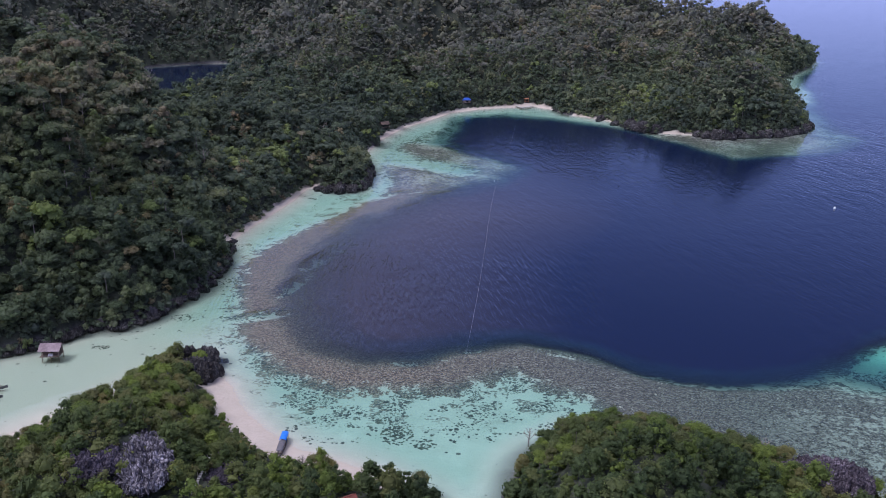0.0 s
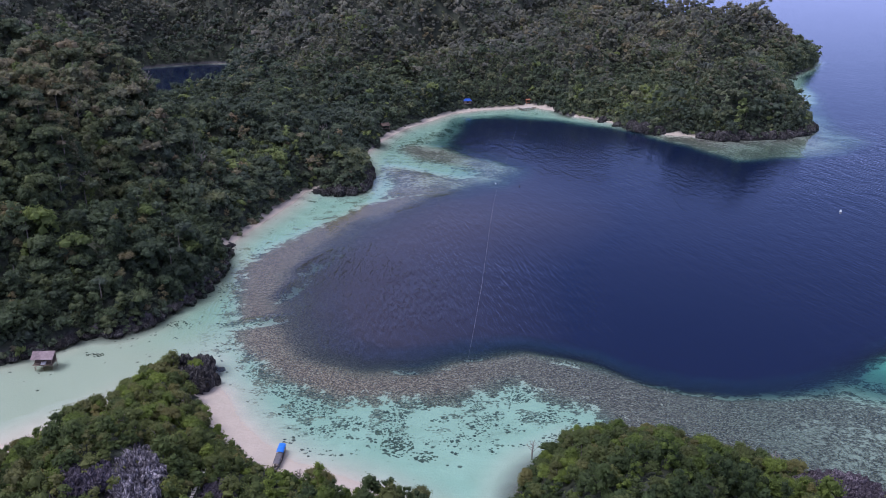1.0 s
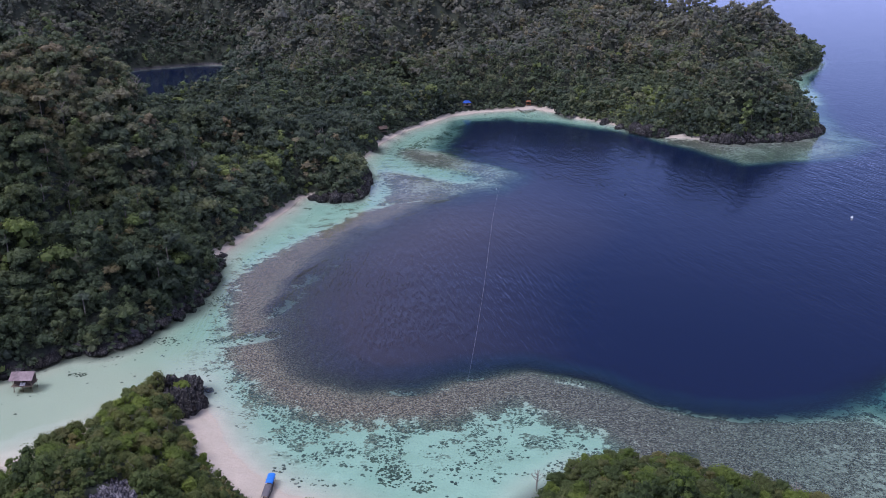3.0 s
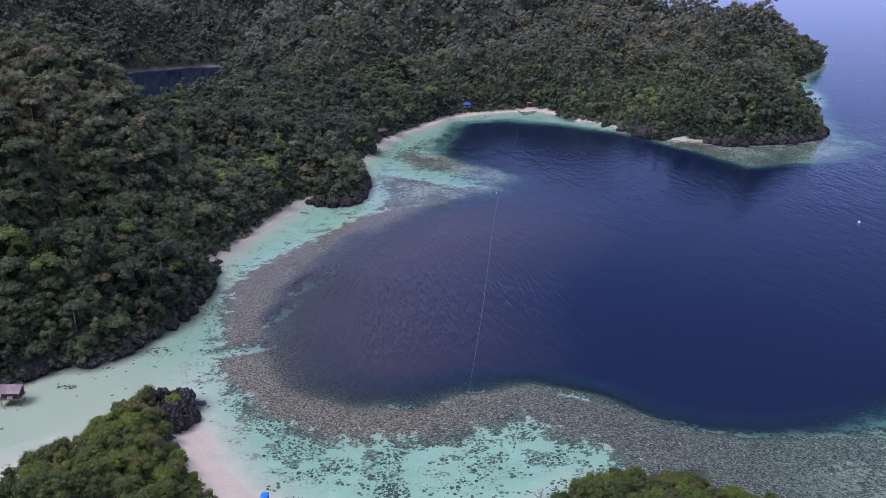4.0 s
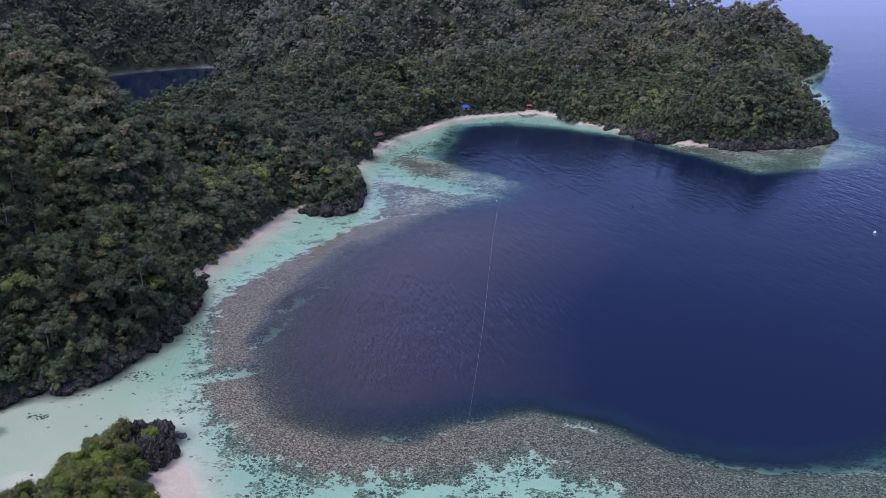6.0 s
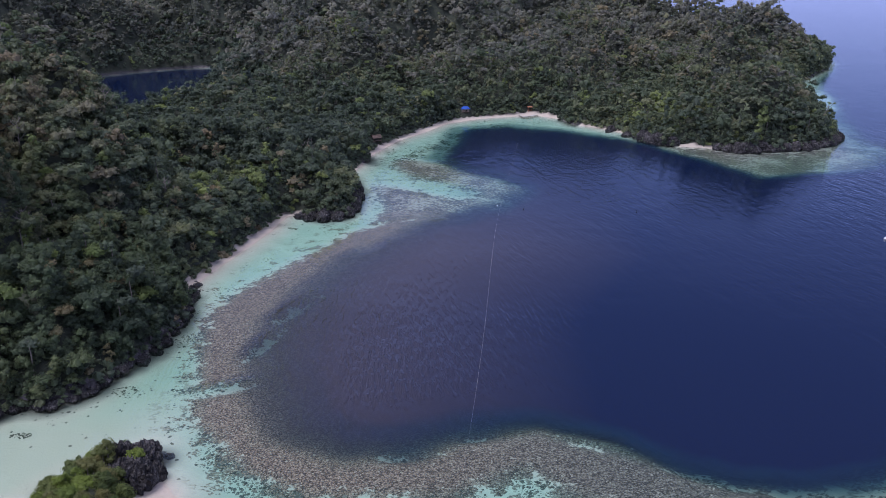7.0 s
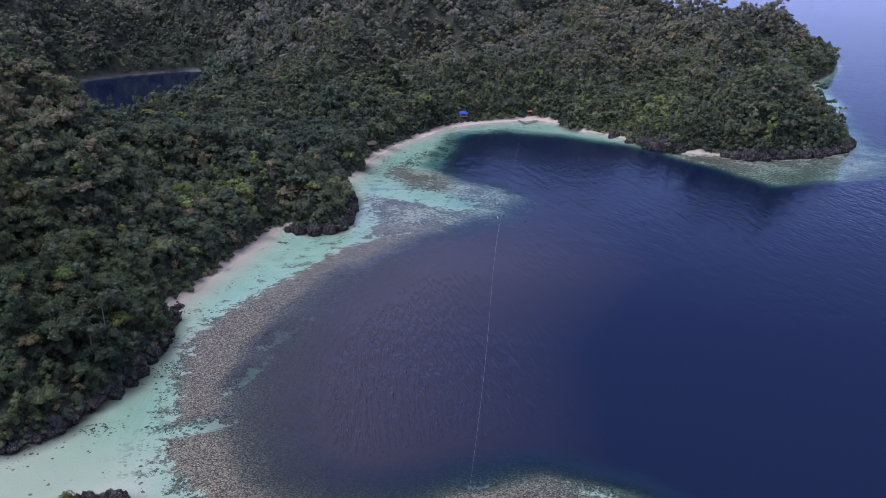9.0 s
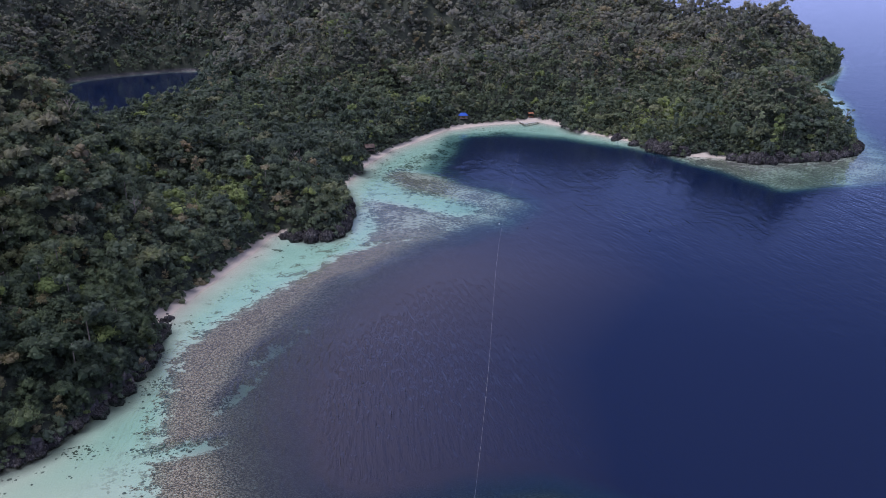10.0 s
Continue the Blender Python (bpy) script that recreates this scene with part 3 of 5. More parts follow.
def crown(tufts, per, leaf, radius, height, base, shape="dome"):
    """Crown of separate foliage clumps, each a ragged lump under a spray of leaves. Returns vertices and triangles."""
    verts, tris, n = [], [], 0
    lop = rng.normal(size=2) * 0.1
    for k in range(tufts):
        a, u = 2.4 * k + rng.uniform(-0.5, 0.5), (k + rng.uniform(0.2, 0.8)) / tufts
        if shape == "column":
            out, up = (0.25 + 0.75 * math.sin(math.pi * min(0.95, u * 0.8 + 0.15))) * rng.uniform(0.35, 0.8), u
        elif shape == "umbrella":
            out, up = math.sqrt(u) * rng.uniform(0.75, 1.0), rng.uniform(0.55, 1.0) - 0.35 * u
        else:
            out, up = math.sqrt(u) * rng.uniform(0.7, 0.95), (1 - u ** 1.6) * rng.uniform(0.75, 1.0)
        size = radius * rng.uniform(0.32, 0.56) * (1.0 if tufts > 4 else 1.25)
        at = np.array((radius * 0.8 * out * math.cos(a), radius * 0.8 * out * math.sin(a), base + size * 0.5 + max(height - size * 1.2, 0.2) * up))
        at[:2] += lop * at[2]
        deep = size * rng.uniform(0.7, 1.1)
        body = ICO_V * rng.uniform(0.45, 0.92, (12, 1)) * (size, size, deep)
        verts.append(body + at), tris.append(LUMP_F + n)
        n += 12
        d = rng.normal(size=(per, 3))
        d[:, 2] = np.abs(d[:, 2]) * 1.2 - 0.35
        d /= np.linalg.norm(d, axis=1)[:, None]
        spot = d * rng.uniform(0.7, 1.15, (per, 1)) * (size, size, deep) + at
        nrm = d * 0.7 + rng.normal(size=(per, 3)) * 0.4 + (0, 0, 0.5)
        nrm /= np.linalg.norm(nrm, axis=1)[:, None]
        side = np.cross(nrm, rng.normal(size=(per, 3)))
        side /= np.linalg.norm(side, axis=1)[:, None]
        w = np.cross(nrm, side)
        l = leaf * rng.uniform(0.55, 1.35, (per, 1))
        sprays = np.stack([spot - side * l * 1.1, spot - w * l * 0.6 + side * l * 0.5 - nrm * l * 0.3, spot + w * l * 0.65 + side * l * 0.3 - nrm * l * 0.25], 1)
        verts.append(sprays.reshape(-1, 3)), tris.append(np.arange(per * 3).reshape(-1, 3) + n)
        n += per * 3
    return np.concatenate(verts), np.concatenate(tris)


def tube(points, radii, sides=5):
    """Tapered limb through the points."""
    verts, faces = [], []
    for (p, r) in zip(points, radii):
        for k in range(sides):
            a = 2 * math.pi * k / sides
            verts.append((p[0] + r * math.cos(a), p[1] + r * math.sin(a), p[2]))
    for i in range(len(points) - 1):
        for k in range(sides):
            a, b = i * sides + k, i * sides + (k + 1) % sides
            faces += [(a, b, b + sides), (a, b + sides, a + sides)]
    return np.array(verts), np.array(faces)


def trunk(height, radius, limbs, spread):
    vs, fs, n = [], [], 0
    lean = rng.normal(size=2) * 0.06 * height
    v, f = tube([(0, 0, -1.5), (lean[0] * 0.3, lean[1] * 0.3, height * 0.4), (lean[0], lean[1], height * 0.85)], [radius * 1.3, radius, radius * 0.4], 6)
    vs.append(v), fs.append(f)
    n += len(v)
    for k in range(limbs):
        a, z = 2.4 * k + rng.uniform(0, 1), height * rng.uniform(0.42, 0.75)
        end = (spread * math.cos(a), spread * math.sin(a), z + height * rng.uniform(0.12, 0.3))
        mid = (end[0] * 0.5, end[1] * 0.5, z + (end[2] - z) * 0.35)
        v, f = tube([(lean[0] * 0.5, lean[1] * 0.5, z), mid, end], [radius * 0.5, radius * 0.36, radius * 0.12], 4)
        vs.append(v), fs.append(f + n)
        n += len(v)
    return np.concatenate(vs), np.concatenate(fs)


def scatter(x0, x1, y0, y1, gap):
    """Uneven spots over a stretch of the plan."""
    xs, ys = np.meshgrid(np.arange(x0, x1, gap), np.arange(y0, y1, gap * 0.87))
    xs = xs + (np.arange(len(ys)) % 2)[:, None] * gap / 2
    xs, ys = xs.ravel() + rng.uniform(-0.38, 0.38, xs.size) * gap, ys.ravel() + rng.uniform(-0.38, 0.38, xs.size) * gap
    return xs, ys


# kept clear of trees: x, y, radius
CLEARINGS = [(-27.5, 613, 5.5), (-27, 606, 5), (14.5, 629, 4.5), (-73, 521, 5), (-117.5, 203, 6), (172, 549, 4), (-54, 137, 1.4), (-25, 133.5, 2.6), (-52.5, 133, 2), (-101, 160, 9), (-108, 150, 9), (-116, 142, 8)]


def wooded(x, y, shore=0.9):
    z, d, beach, reef, depth = survey(x, y)
    strip = np.zeros_like(x)
    for line, w in BEACHES:
        strip = np.maximum(strip, np.where(from_line(line, x, y) < w + 3, w, 0))
    clear = np.zeros(x.shape, bool)
    for cx, cy, r in CLEARINGS:
        clear |= (x - cx) ** 2 + (y - cy) ** 2 < r * r
    return z, (d > shore + strip * 0.95) & ~clear


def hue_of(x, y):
    """Hue between 0 and 1; green valleys darkened in place of shade, browner ridges, far slopes paler partly for haze,
    a few bright trees.
    """
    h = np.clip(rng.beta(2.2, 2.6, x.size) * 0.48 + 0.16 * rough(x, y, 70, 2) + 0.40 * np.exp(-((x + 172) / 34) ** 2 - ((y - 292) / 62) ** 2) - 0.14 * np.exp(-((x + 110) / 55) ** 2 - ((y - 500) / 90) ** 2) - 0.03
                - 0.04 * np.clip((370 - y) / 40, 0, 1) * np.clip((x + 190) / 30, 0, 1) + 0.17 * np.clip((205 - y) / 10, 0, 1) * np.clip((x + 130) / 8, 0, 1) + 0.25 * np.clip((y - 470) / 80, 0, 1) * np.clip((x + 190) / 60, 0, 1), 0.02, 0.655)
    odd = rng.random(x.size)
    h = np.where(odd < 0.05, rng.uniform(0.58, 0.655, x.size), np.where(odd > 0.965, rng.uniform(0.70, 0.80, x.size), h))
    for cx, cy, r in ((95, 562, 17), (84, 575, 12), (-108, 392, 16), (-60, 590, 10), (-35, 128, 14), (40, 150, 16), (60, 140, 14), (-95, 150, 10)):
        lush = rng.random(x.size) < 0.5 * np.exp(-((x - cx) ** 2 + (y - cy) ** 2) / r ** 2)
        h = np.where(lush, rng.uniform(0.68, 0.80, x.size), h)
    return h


def grove(name, x, y, z, kinds, size, label, grey=0.0, lush=0.0):
    """One joined stretch of forest."""
    which = rng.integers(0, len(kinds), x.size)
    turn, scale, tall = rng.uniform(0, 6.283, x.size), size * np.clip(np.exp(rng.normal(0, 0.26, x.size)), 0.55, 1.7), rng.uniform(0.82, 1.25, x.size)
    # greyer trees with distance: haze put into their hue
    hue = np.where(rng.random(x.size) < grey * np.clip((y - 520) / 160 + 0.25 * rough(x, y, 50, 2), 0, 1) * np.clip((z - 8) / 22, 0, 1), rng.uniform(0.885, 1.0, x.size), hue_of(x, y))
    # low ground beyond the bay gets darker trees: valley shade put into the hue
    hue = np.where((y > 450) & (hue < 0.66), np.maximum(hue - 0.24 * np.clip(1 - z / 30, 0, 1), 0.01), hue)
    verts, tris, hues, n = [], [], [], 0
    for k, (v, f) in enumerate(kinds):
        at = np.nonzero(which == k)[0]
        c, s = np.cos(turn[at])[:, None], np.sin(turn[at])[:, None]
        px = (v[None, :, 0] * c - v[None, :, 1] * s) * scale[at, None] + x[at, None]
        py = (v[None, :, 0] * s + v[None, :, 1] * c) * scale[at, None] + y[at, None]
        pz = v[None, :, 2] * (scale * tall)[at, None] + z[at, None]
        verts.append(np.stack([px, py, pz], 2).reshape(-1, 3))
        tris.append((f[None] + (np.arange(len(at)) * len(v))[:, None, None] + n).reshape(-1, 3))
        hues.append(np.repeat(hue[at], len(v)))
        n += len(at) * len(v)
    ob = new(name, mesh_from(name, np.concatenate(verts), np.concatenate(tris), LEAF, False, {"hue": np.concatenate(hues), "lush": np.full(n, lush)}))
    return tagged(ob, label, "forest", kind="stuff")


FAR_KINDS = ([crown(5, 9, 0.50, 2.2, 4.8, 0.8) for _ in range(8)] + [crown(5, 9, 0.48, 1.7, 6.6, 0.6, "column") for _ in range(7)]
             + [crown(5, 10, 0.50, 2.6, 3.0, 3.6, "umbrella") for _ in range(4)])
BACK_KINDS = [crown(3, 7, 0.70, 2.5, 5.0, 0.6) for _ in range(6)] + [crown(3, 7, 0.70, 2.0, 6.8, 0.6, "column") for _ in range(6)] + [crown(3, 7, 0.70, 2.8, 3.2, 3.6, "umbrella") for _ in range(2)]
MID_KINDS = ([crown(7, 20, 0.36, 2.3, 4.2, 0.6) for _ in range(8)] + [crown(7, 20, 0.34, 1.8, 5.8, 0.6, "column") for _ in range(5)]
             + [crown(7, 20, 0.36, 2.7, 2.6, 3.2, "umbrella") for _ in range(4)])
FRONT_KINDS = ([crown(9, 36, 0.25, 2.3, 4.2, 0.6) for _ in range(8)] + [crown(9, 36, 0.24, 1.8, 5.8, 0.6, "column") for _ in range(5)]
               + [crown(9, 36, 0.25, 2.7, 2.6, 3.2, "umbrella") for _ in range(4)])
ISLET_KINDS = [crown(10, 42, 0.20, 2.0, 3.8, 0.4) for _ in range(6)] + [crown(9, 42, 0.19, 1.5, 5.0, 0.6, "column") for _ in range(4)]
FINE_SHRUBS = [crown(4, 18, 0.26, 1.6, 2.2, -0.4) for _ in range(6)]
SHRUBS = [crown(3, 8, 0.48, 1.8, 2.8, -0.5) for _ in range(6)]


def in_view(x, y):
    """The stretch of the plan that the flight overlooks."""
    return (x > -75 - 0.56 * y) & (y < 1040)


def thinned(x, y, z, gap, full):
    """Spacing by the true area of the slope, and fewer trees on the far side of ridges."""
    zx, zy, back = survey(x + 2, y)[0], survey(x, y + 2)[0], survey(x, y - 16)[0]
    steep = np.sqrt(1 + ((zx - z) / 2) ** 2 + ((zy - z) / 2) ** 2)
    share = np.clip(steep * (gap / full) ** 2, 0, 1)
    return rng.random(x.size) < np.where(back > z + 12, 0.7 * share, share)


def turned_away(x, y, z):
    """Land that ridges screen from the bay."""
    screen = np.zeros(x.shape, bool)
    for k in np.linspace(0.55, 0.985, 26):
        screen |= survey(x * k, 40 + (y - 40) * k)[0] + 1 > 99 + (z + 9 - 99) * k
    return screen


tx, ty = scatter(-340, -60, 190, 470, 2.5)
tz, ok = wooded(tx, ty)
ok &= in_view(tx, ty) & thinned(tx, ty, tz, 2.5, 3.3) & (from_line(MAINLAND, tx, ty, True) > 0)
front = ok & (ty < 300) & (tx > -190)
away = turned_away(tx, ty, tz)
front &= ~away
grove("hillside_forest", tx[front], ty[front], tz[front], FRONT_KINDS, 1.1, "dense dark green rainforest above a rocky shore", lush=0.4)
screened = ok & away & (rng.random(tx.size) < 0.45)
grove("hillside_forest", tx[screened], ty[screened], tz[screened], BACK_KINDS, 1.3, "dense rainforest on the landward side of a coastal hill")
ok &= ~front & ~away
grove("hillside_forest", tx[ok], ty[ok], tz[ok], MID_KINDS, 1.14, "dense dark green rainforest covering a steep coastal hill")
tx, ty = scatter(-660, 330, 470, 1040, 3.3)
tz, ok = wooded(tx, ty)
ok &= in_view(tx, ty) & thinned(tx, ty, tz, 3.3, np.where((ty > 700) & (tx < 40), 5.7, 4.3))
away = turned_away(tx, ty, tz)
ok &= ~away | (rng.random(tx.size) < 0.35)
behind = ok & (((ty > 690) & (tx < 40)) | (ty > 810) | away)
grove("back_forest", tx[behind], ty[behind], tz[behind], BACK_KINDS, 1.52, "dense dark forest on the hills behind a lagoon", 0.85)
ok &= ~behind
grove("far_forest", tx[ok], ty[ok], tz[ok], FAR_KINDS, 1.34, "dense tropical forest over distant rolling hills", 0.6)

# tall pale-stemmed trees that stand above the canopy
tx, ty = scatter(-560, 320, 195, 960, 13.0)
tz, ok = wooded(tx, ty, 4.0)
ok &= in_view(tx, ty) & (from_line(MAINLAND, tx, ty, True) > 4) & (rng.random(tx.size) < 0.4) & (ty < 600) & ~((tx < -140) & (ty > 400))
tx, ty, tz = tx[ok], ty[ok], tz[ok]
EMERGENT = [crown(8, 12, 0.42, 2.8, 2.6, 8.2, "umbrella") for _ in range(4)]
grove("tall_tree_crowns", tx, ty, tz, EMERGENT, 1.0, "scattered taller crowns above the forest")
stems, stem_faces, n = [], [], 0
for x, y, z in zip(tx, ty, tz):
    v, f = tube([(x, y, z - 1), (x + 0.2, y, z + 6), (x, y + 0.1, z + 10)], [0.24, 0.18, 0.1], 4)
    stems.append(v), stem_faces.append(f + n)
    n += len(v)
tagged(new("tall_tree_stems", mesh_from("tall_tree_stems", np.concatenate(stems), np.concatenate(stem_faces), BARK, True)), "pale slender stems of the tallest trees", "forest", kind="stuff")

# scrub hanging over the water's edge
tx, ty = scatter(-300, 330, 185, 960, 2.5)
tz, ok = wooded(tx, ty, -0.9)
ok &= in_view(tx, ty) & (from_line(MAINLAND, tx, ty, True) < np.where(ty > 480, 15, 7)) & (from_line(MAINLAND, tx, ty, True) > -1.0)
for some, kinds in ((ok & (ty < 420), FINE_SHRUBS), (ok & (ty >= 420), SHRUBS)):
    grove("shore_scrub", tx[some], ty[some], np.maximum(tz[some], 0.3), kinds, 1.2, "low green scrub overhanging the rocky shoreline")

# ---- the two near islets: every tree a thing of its own ----
NEAR_CROWNS = ([crown(14, 78, 0.165, 2.1, 4.0, 0.6) for _ in range(7)] + [crown(12, 78, 0.16, 1.7, 4.6, 0.4) for _ in range(4)]
               + [crown(12, 82, 0.165, 2.4, 2.4, 2.4, "umbrella") for _ in range(4)])
TREES = []
for v, f in NEAR_CROWNS:
    tree = new("tree")
    tall = v[:, 2].max()
    tv, tf = trunk(tall * 0.9, 0.14, 5, 1.2)
    for key, (pv, pf, mat) in {"trunk": (tv, tf, BARK), "crown": (v, f, LEAF)}.items():
        piece = new(key, mesh_from(key, pv, pf, mat, key == "trunk", {"lone": np.ones(len(pv)), "lush": np.ones(len(pv)), "hue": np.full(len(pv), 0.2)}))
        piece.parent = tree
    tagged(tree, "leafy green tropical tree growing on a rocky islet", "tree", "islet trees")
    TREES.append(tree)

# bare rock shows through the trees here: x, y, radius
OUTCROPS = [(-65, 138, 5.0), (-62, 130, 7.5), (-60, 122, 4.5), (-70, 127, 3.5), (-51, 138, 4.0), (64, 150, 9.0), (68, 142, 8.0), (-74, 199, 3.2), (-75, 191, 4.0), (-79, 197, 2.6), (-83, 201.5, 4.5)]
tx, ty = scatter(-116, 88, 104, 204, 3.3)
tz, ok = wooded(tx, ty, 0.8)
for cx, cy, r in OUTCROPS:
    ok &= (tx - cx) ** 2 + (ty - cy) ** 2 > (r * 0.75) ** 2
islet_d = from_line(ISLET, tx, ty, True)
ok &= ~((islet_d > 0) & (islet_d < np.where(tx > -50, 20, 14.5)) & (tx > -60) & (tx < -35))
near = ok & (ty > 129)
lone_at = np.nonzero(near)[0]
lone_at = lone_at[np.argsort(-ty[lone_at])][:300]
rest = ok.copy()
rest[lone_at] = False
back = rest & (ty <= 112)
rest &= ty > 112
grove("islet_forest", tx[rest], ty[rest], tz[rest], ISLET_KINDS, 0.95, "bright and dark green scrub forest on a rocky islet", lush=1.0)
grove("islet_back_forest", tx[back], ty[back], tz[back], FAR_KINDS, 0.75, "green forest on the seaward side of the islets")
used = set()
for i in lone_at:
    k = int(rng.integers(0, len(TREES)))
    m = pose(tx[i], ty[i], tz[i] - 0.1, 0, 0, rng.uniform(0, 360)) @ Matrix.Scale(rng.uniform(0.62, 1.1), 4)
    if k in used:
        copy_thing(TREES[k], m).scale = [m.to_scale()[0]] * 3
    else:
        TREES[k].matrix_basis = m
        used.add(k)
tx, ty = scatter(-116, 88, 114, 204, 1.9)
tz, ok = wooded(tx, ty, 0.3)
near_d = np.maximum(from_line(ISLET, tx, ty, True), from_line(KNOLL, tx, ty, True))
ok &= (near_d > 0) & ((near_d < np.where((tx > -60) & (tx < -33), 22, 6)) | (rng.random(tx.size) < 0.3))
for cx, cy, r in OUTCROPS:
    ok &= (tx - cx) ** 2 + (ty - cy) ** 2 > (r * 0.62) ** 2
bx, by = rng.uniform(-71, -54, 44), rng.uniform(121, 146, 44)
tx, ty, tz = np.append(tx[ok], bx), np.append(ty[ok], by), np.append(tz[ok], survey(bx, by)[0] + 0.6)
grove("islet_scrub", tx, ty, tz, FINE_SHRUBS, 0.85, "low green scrub along the edge of a rocky islet", lush=1.0)


# ---- rocks and corals ----
def lump_template(sub, squash, rag):
    bm = bmesh.new()
    bmesh.ops.create_icosphere(bm, subdivisions=sub, radius=1)
    for v in bm.verts:
        v.co *= 1 + rag * noise.noise(v.co * 1.7 + Vector((rag * 40, 0, squash * 30)))
        v.co.z *= squash
    v = np.array([p.co[:] for p in bm.verts])
    f = np.array([[q.index for q in t.verts] for t in bm.faces])
    bm.free()
    return v, f


def strew(name, x, y, z, sizes, kinds, mat, label, category):
    which, turn = rng.integers(0, len(kinds), x.size), rng.uniform(0, 6.283, x.size)
    verts, tris, n = [], [], 0
    for k, (v, f) in enumerate(kinds):
        at = np.nonzero(which == k)[0]
        c, s = np.cos(turn[at])[:, None], np.sin(turn[at])[:, None]
        q = np.stack([(v[:, 0] * c - v[:, 1] * s) * sizes[at, None] + x[at, None], (v[:, 0] * s + v[:, 1] * c) * sizes[at, None] + y[at, None],
                      v[None, :, 2] * sizes[at, None] + z[at, None]], 2)
        verts.append(q.reshape(-1, 3))
        tris.append((f[None] + (np.arange(len(at)) * len(v))[:, None, None] + n).reshape(-1, 3))
        n += len(at) * len(v)
    return tagged(new(name, mesh_from(name, np.concatenate(verts), np.concatenate(tris), mat)), label, category, kind="stuff")


ROCK_KINDS = [lump_template(2, q, r) for q, r in ((0.7, 1.9), (0.9, 2.2), (0.5, 1.8), (1.1, 2.4))]
CORAL_KINDS = [lump_template(1, q, r) for q, r in ((0.22, 0.9), (0.32, 1.2), (0.16, 1.0))]

tx, ty = scatter(-300, 330, 120, 950, 1.5)
near_d = np.maximum(np.maximum(from_line(MAINLAND, tx, ty, True), from_line(ISLET, tx, ty, True)), from_line(KNOLL, tx, ty, True))
ok = (np.abs(near_d + 0.3) < 2.6) & in_view(tx, ty)
tx, ty = tx[ok], ty[ok]
tz, d, beach, reef, depth = survey(tx, ty)
ok = (d > -0.9) & (d < 1.8) & (beach < 0.3) & (rng.random(tx.size) < np.clip(rough(tx, ty, 8, 2) * 2 + 0.45, 0, 0.9))
strew("shore_rocks", tx[ok], ty[ok], np.maximum(tz[ok], -0.6) + 0.1, 0.25 + rng.random(ok.sum()) ** 3 * 1.0, ROCK_KINDS, DARK_ROCK, "dark jagged rocks along the waterline", "rocks")

# coral heads scattered over the sand, thicker towards the reef
tx, ty = scatter(-150, 130, 140, 400, 0.6)
tz, d, beach, reef, depth = survey(tx, ty)
clump = rough(tx, ty, 4.5, 3)
chance = np.clip(1 + reef / np.where(tx < -60, 7, 28), 0, 1) ** 1.5 * np.clip(clump * 3.5 + 0.1, 0, 1) * 1.9 + 0.008
ok = (d < -2.5) & (reef < 2) & (ty < 300) & (rng.random(tx.size) < chance)
ok |= (d < -1.5) & (d > -12) & (reef < 0) & (tx < -60) & (ty > 215) & (rng.random(tx.size) < 0.10 * (clump > 0.1))
strew("coral_heads", tx[ok], ty[ok], tz[ok] + 0.02, 0.10 + 0.42 * rng.random(ok.sum()) ** 2.5, CORAL_KINDS, HEAD_CORAL, "dark coral heads dotting pale lagoon sand", "coral")
ok = (reef > 0.5) & (depth < 3.4) & (ty < 280) & (tx < 100) & (rng.random(tx.size) < 0.26)
strew("reef_corals", tx[ok], ty[ok], tz[ok], 0.08 + 0.22 * rng.random(ok.sum()) ** 2, CORAL_KINDS, REEF_CORAL, "brown and grey corals crowding a shallow reef flat", "coral")
tx, ty = scatter(-75, 200, 380, 610, 1.45)
tz, d, beach, reef, depth = survey(tx, ty)
clump = rough(tx, ty, 16, 3)
weedy = np.exp(-(from_line(WEED, tx, ty) / 5) ** 2)
ok = (d < -3) & (depth < 3.5) & (rng.random(tx.size) < np.clip(clump * 1.2, 0.02, 0.5) + 0.8 * weedy * (clump > -0.1))
strew("bay_corals", tx[ok], ty[ok], tz[ok], rng.uniform(0.2, 0.75, ok.sum()), CORAL_KINDS, REEF_CORAL, "dark green coral and weed on pale sand", "coral")


tx, ty = scatter(-75, 40, 480, 606, 1.1)
tz, d, beach, reef, depth = survey(tx, ty)
near_weed = np.minimum(from_line(WEED, tx, ty), 0.8 * from_line([(-26, 525), (-18, 555), (-8, 572), (9, 575), (26, 571)], tx, ty))
ok = (d < -4) & (depth < 5) & (rng.random(tx.size) < 0.75 * np.exp(-(near_weed / 5.0) ** 2)) & (rough(tx, ty + 0.4 * tx, 9, 3) > 0.02)
strew("weed_beds", tx[ok], ty[ok], tz[ok], 0.35 + 0.6 * rng.random(ok.sum()) ** 2, CORAL_KINDS, CORAL, "dark green weed beds off the far beach", "weed")


# ---- things people built ----
def height_at(x, y):
    return float(survey(np.array([x]), np.array([y]))[0][0])


def box(bm, centre, size, turn=(0, 0, 0), bevel=0.0):
    m = pose(*centre, *turn) @ Matrix.Diagonal((*size, 1))
    made = bmesh.ops.create_cube(bm, size=1, matrix=m)
    if bevel:
        edges = {e for v in made["verts"] for e in v.link_edges}
        bmesh.ops.bevel(bm, geom=list(edges), offset=bevel, segments=1, affect="EDGES")
    return bm


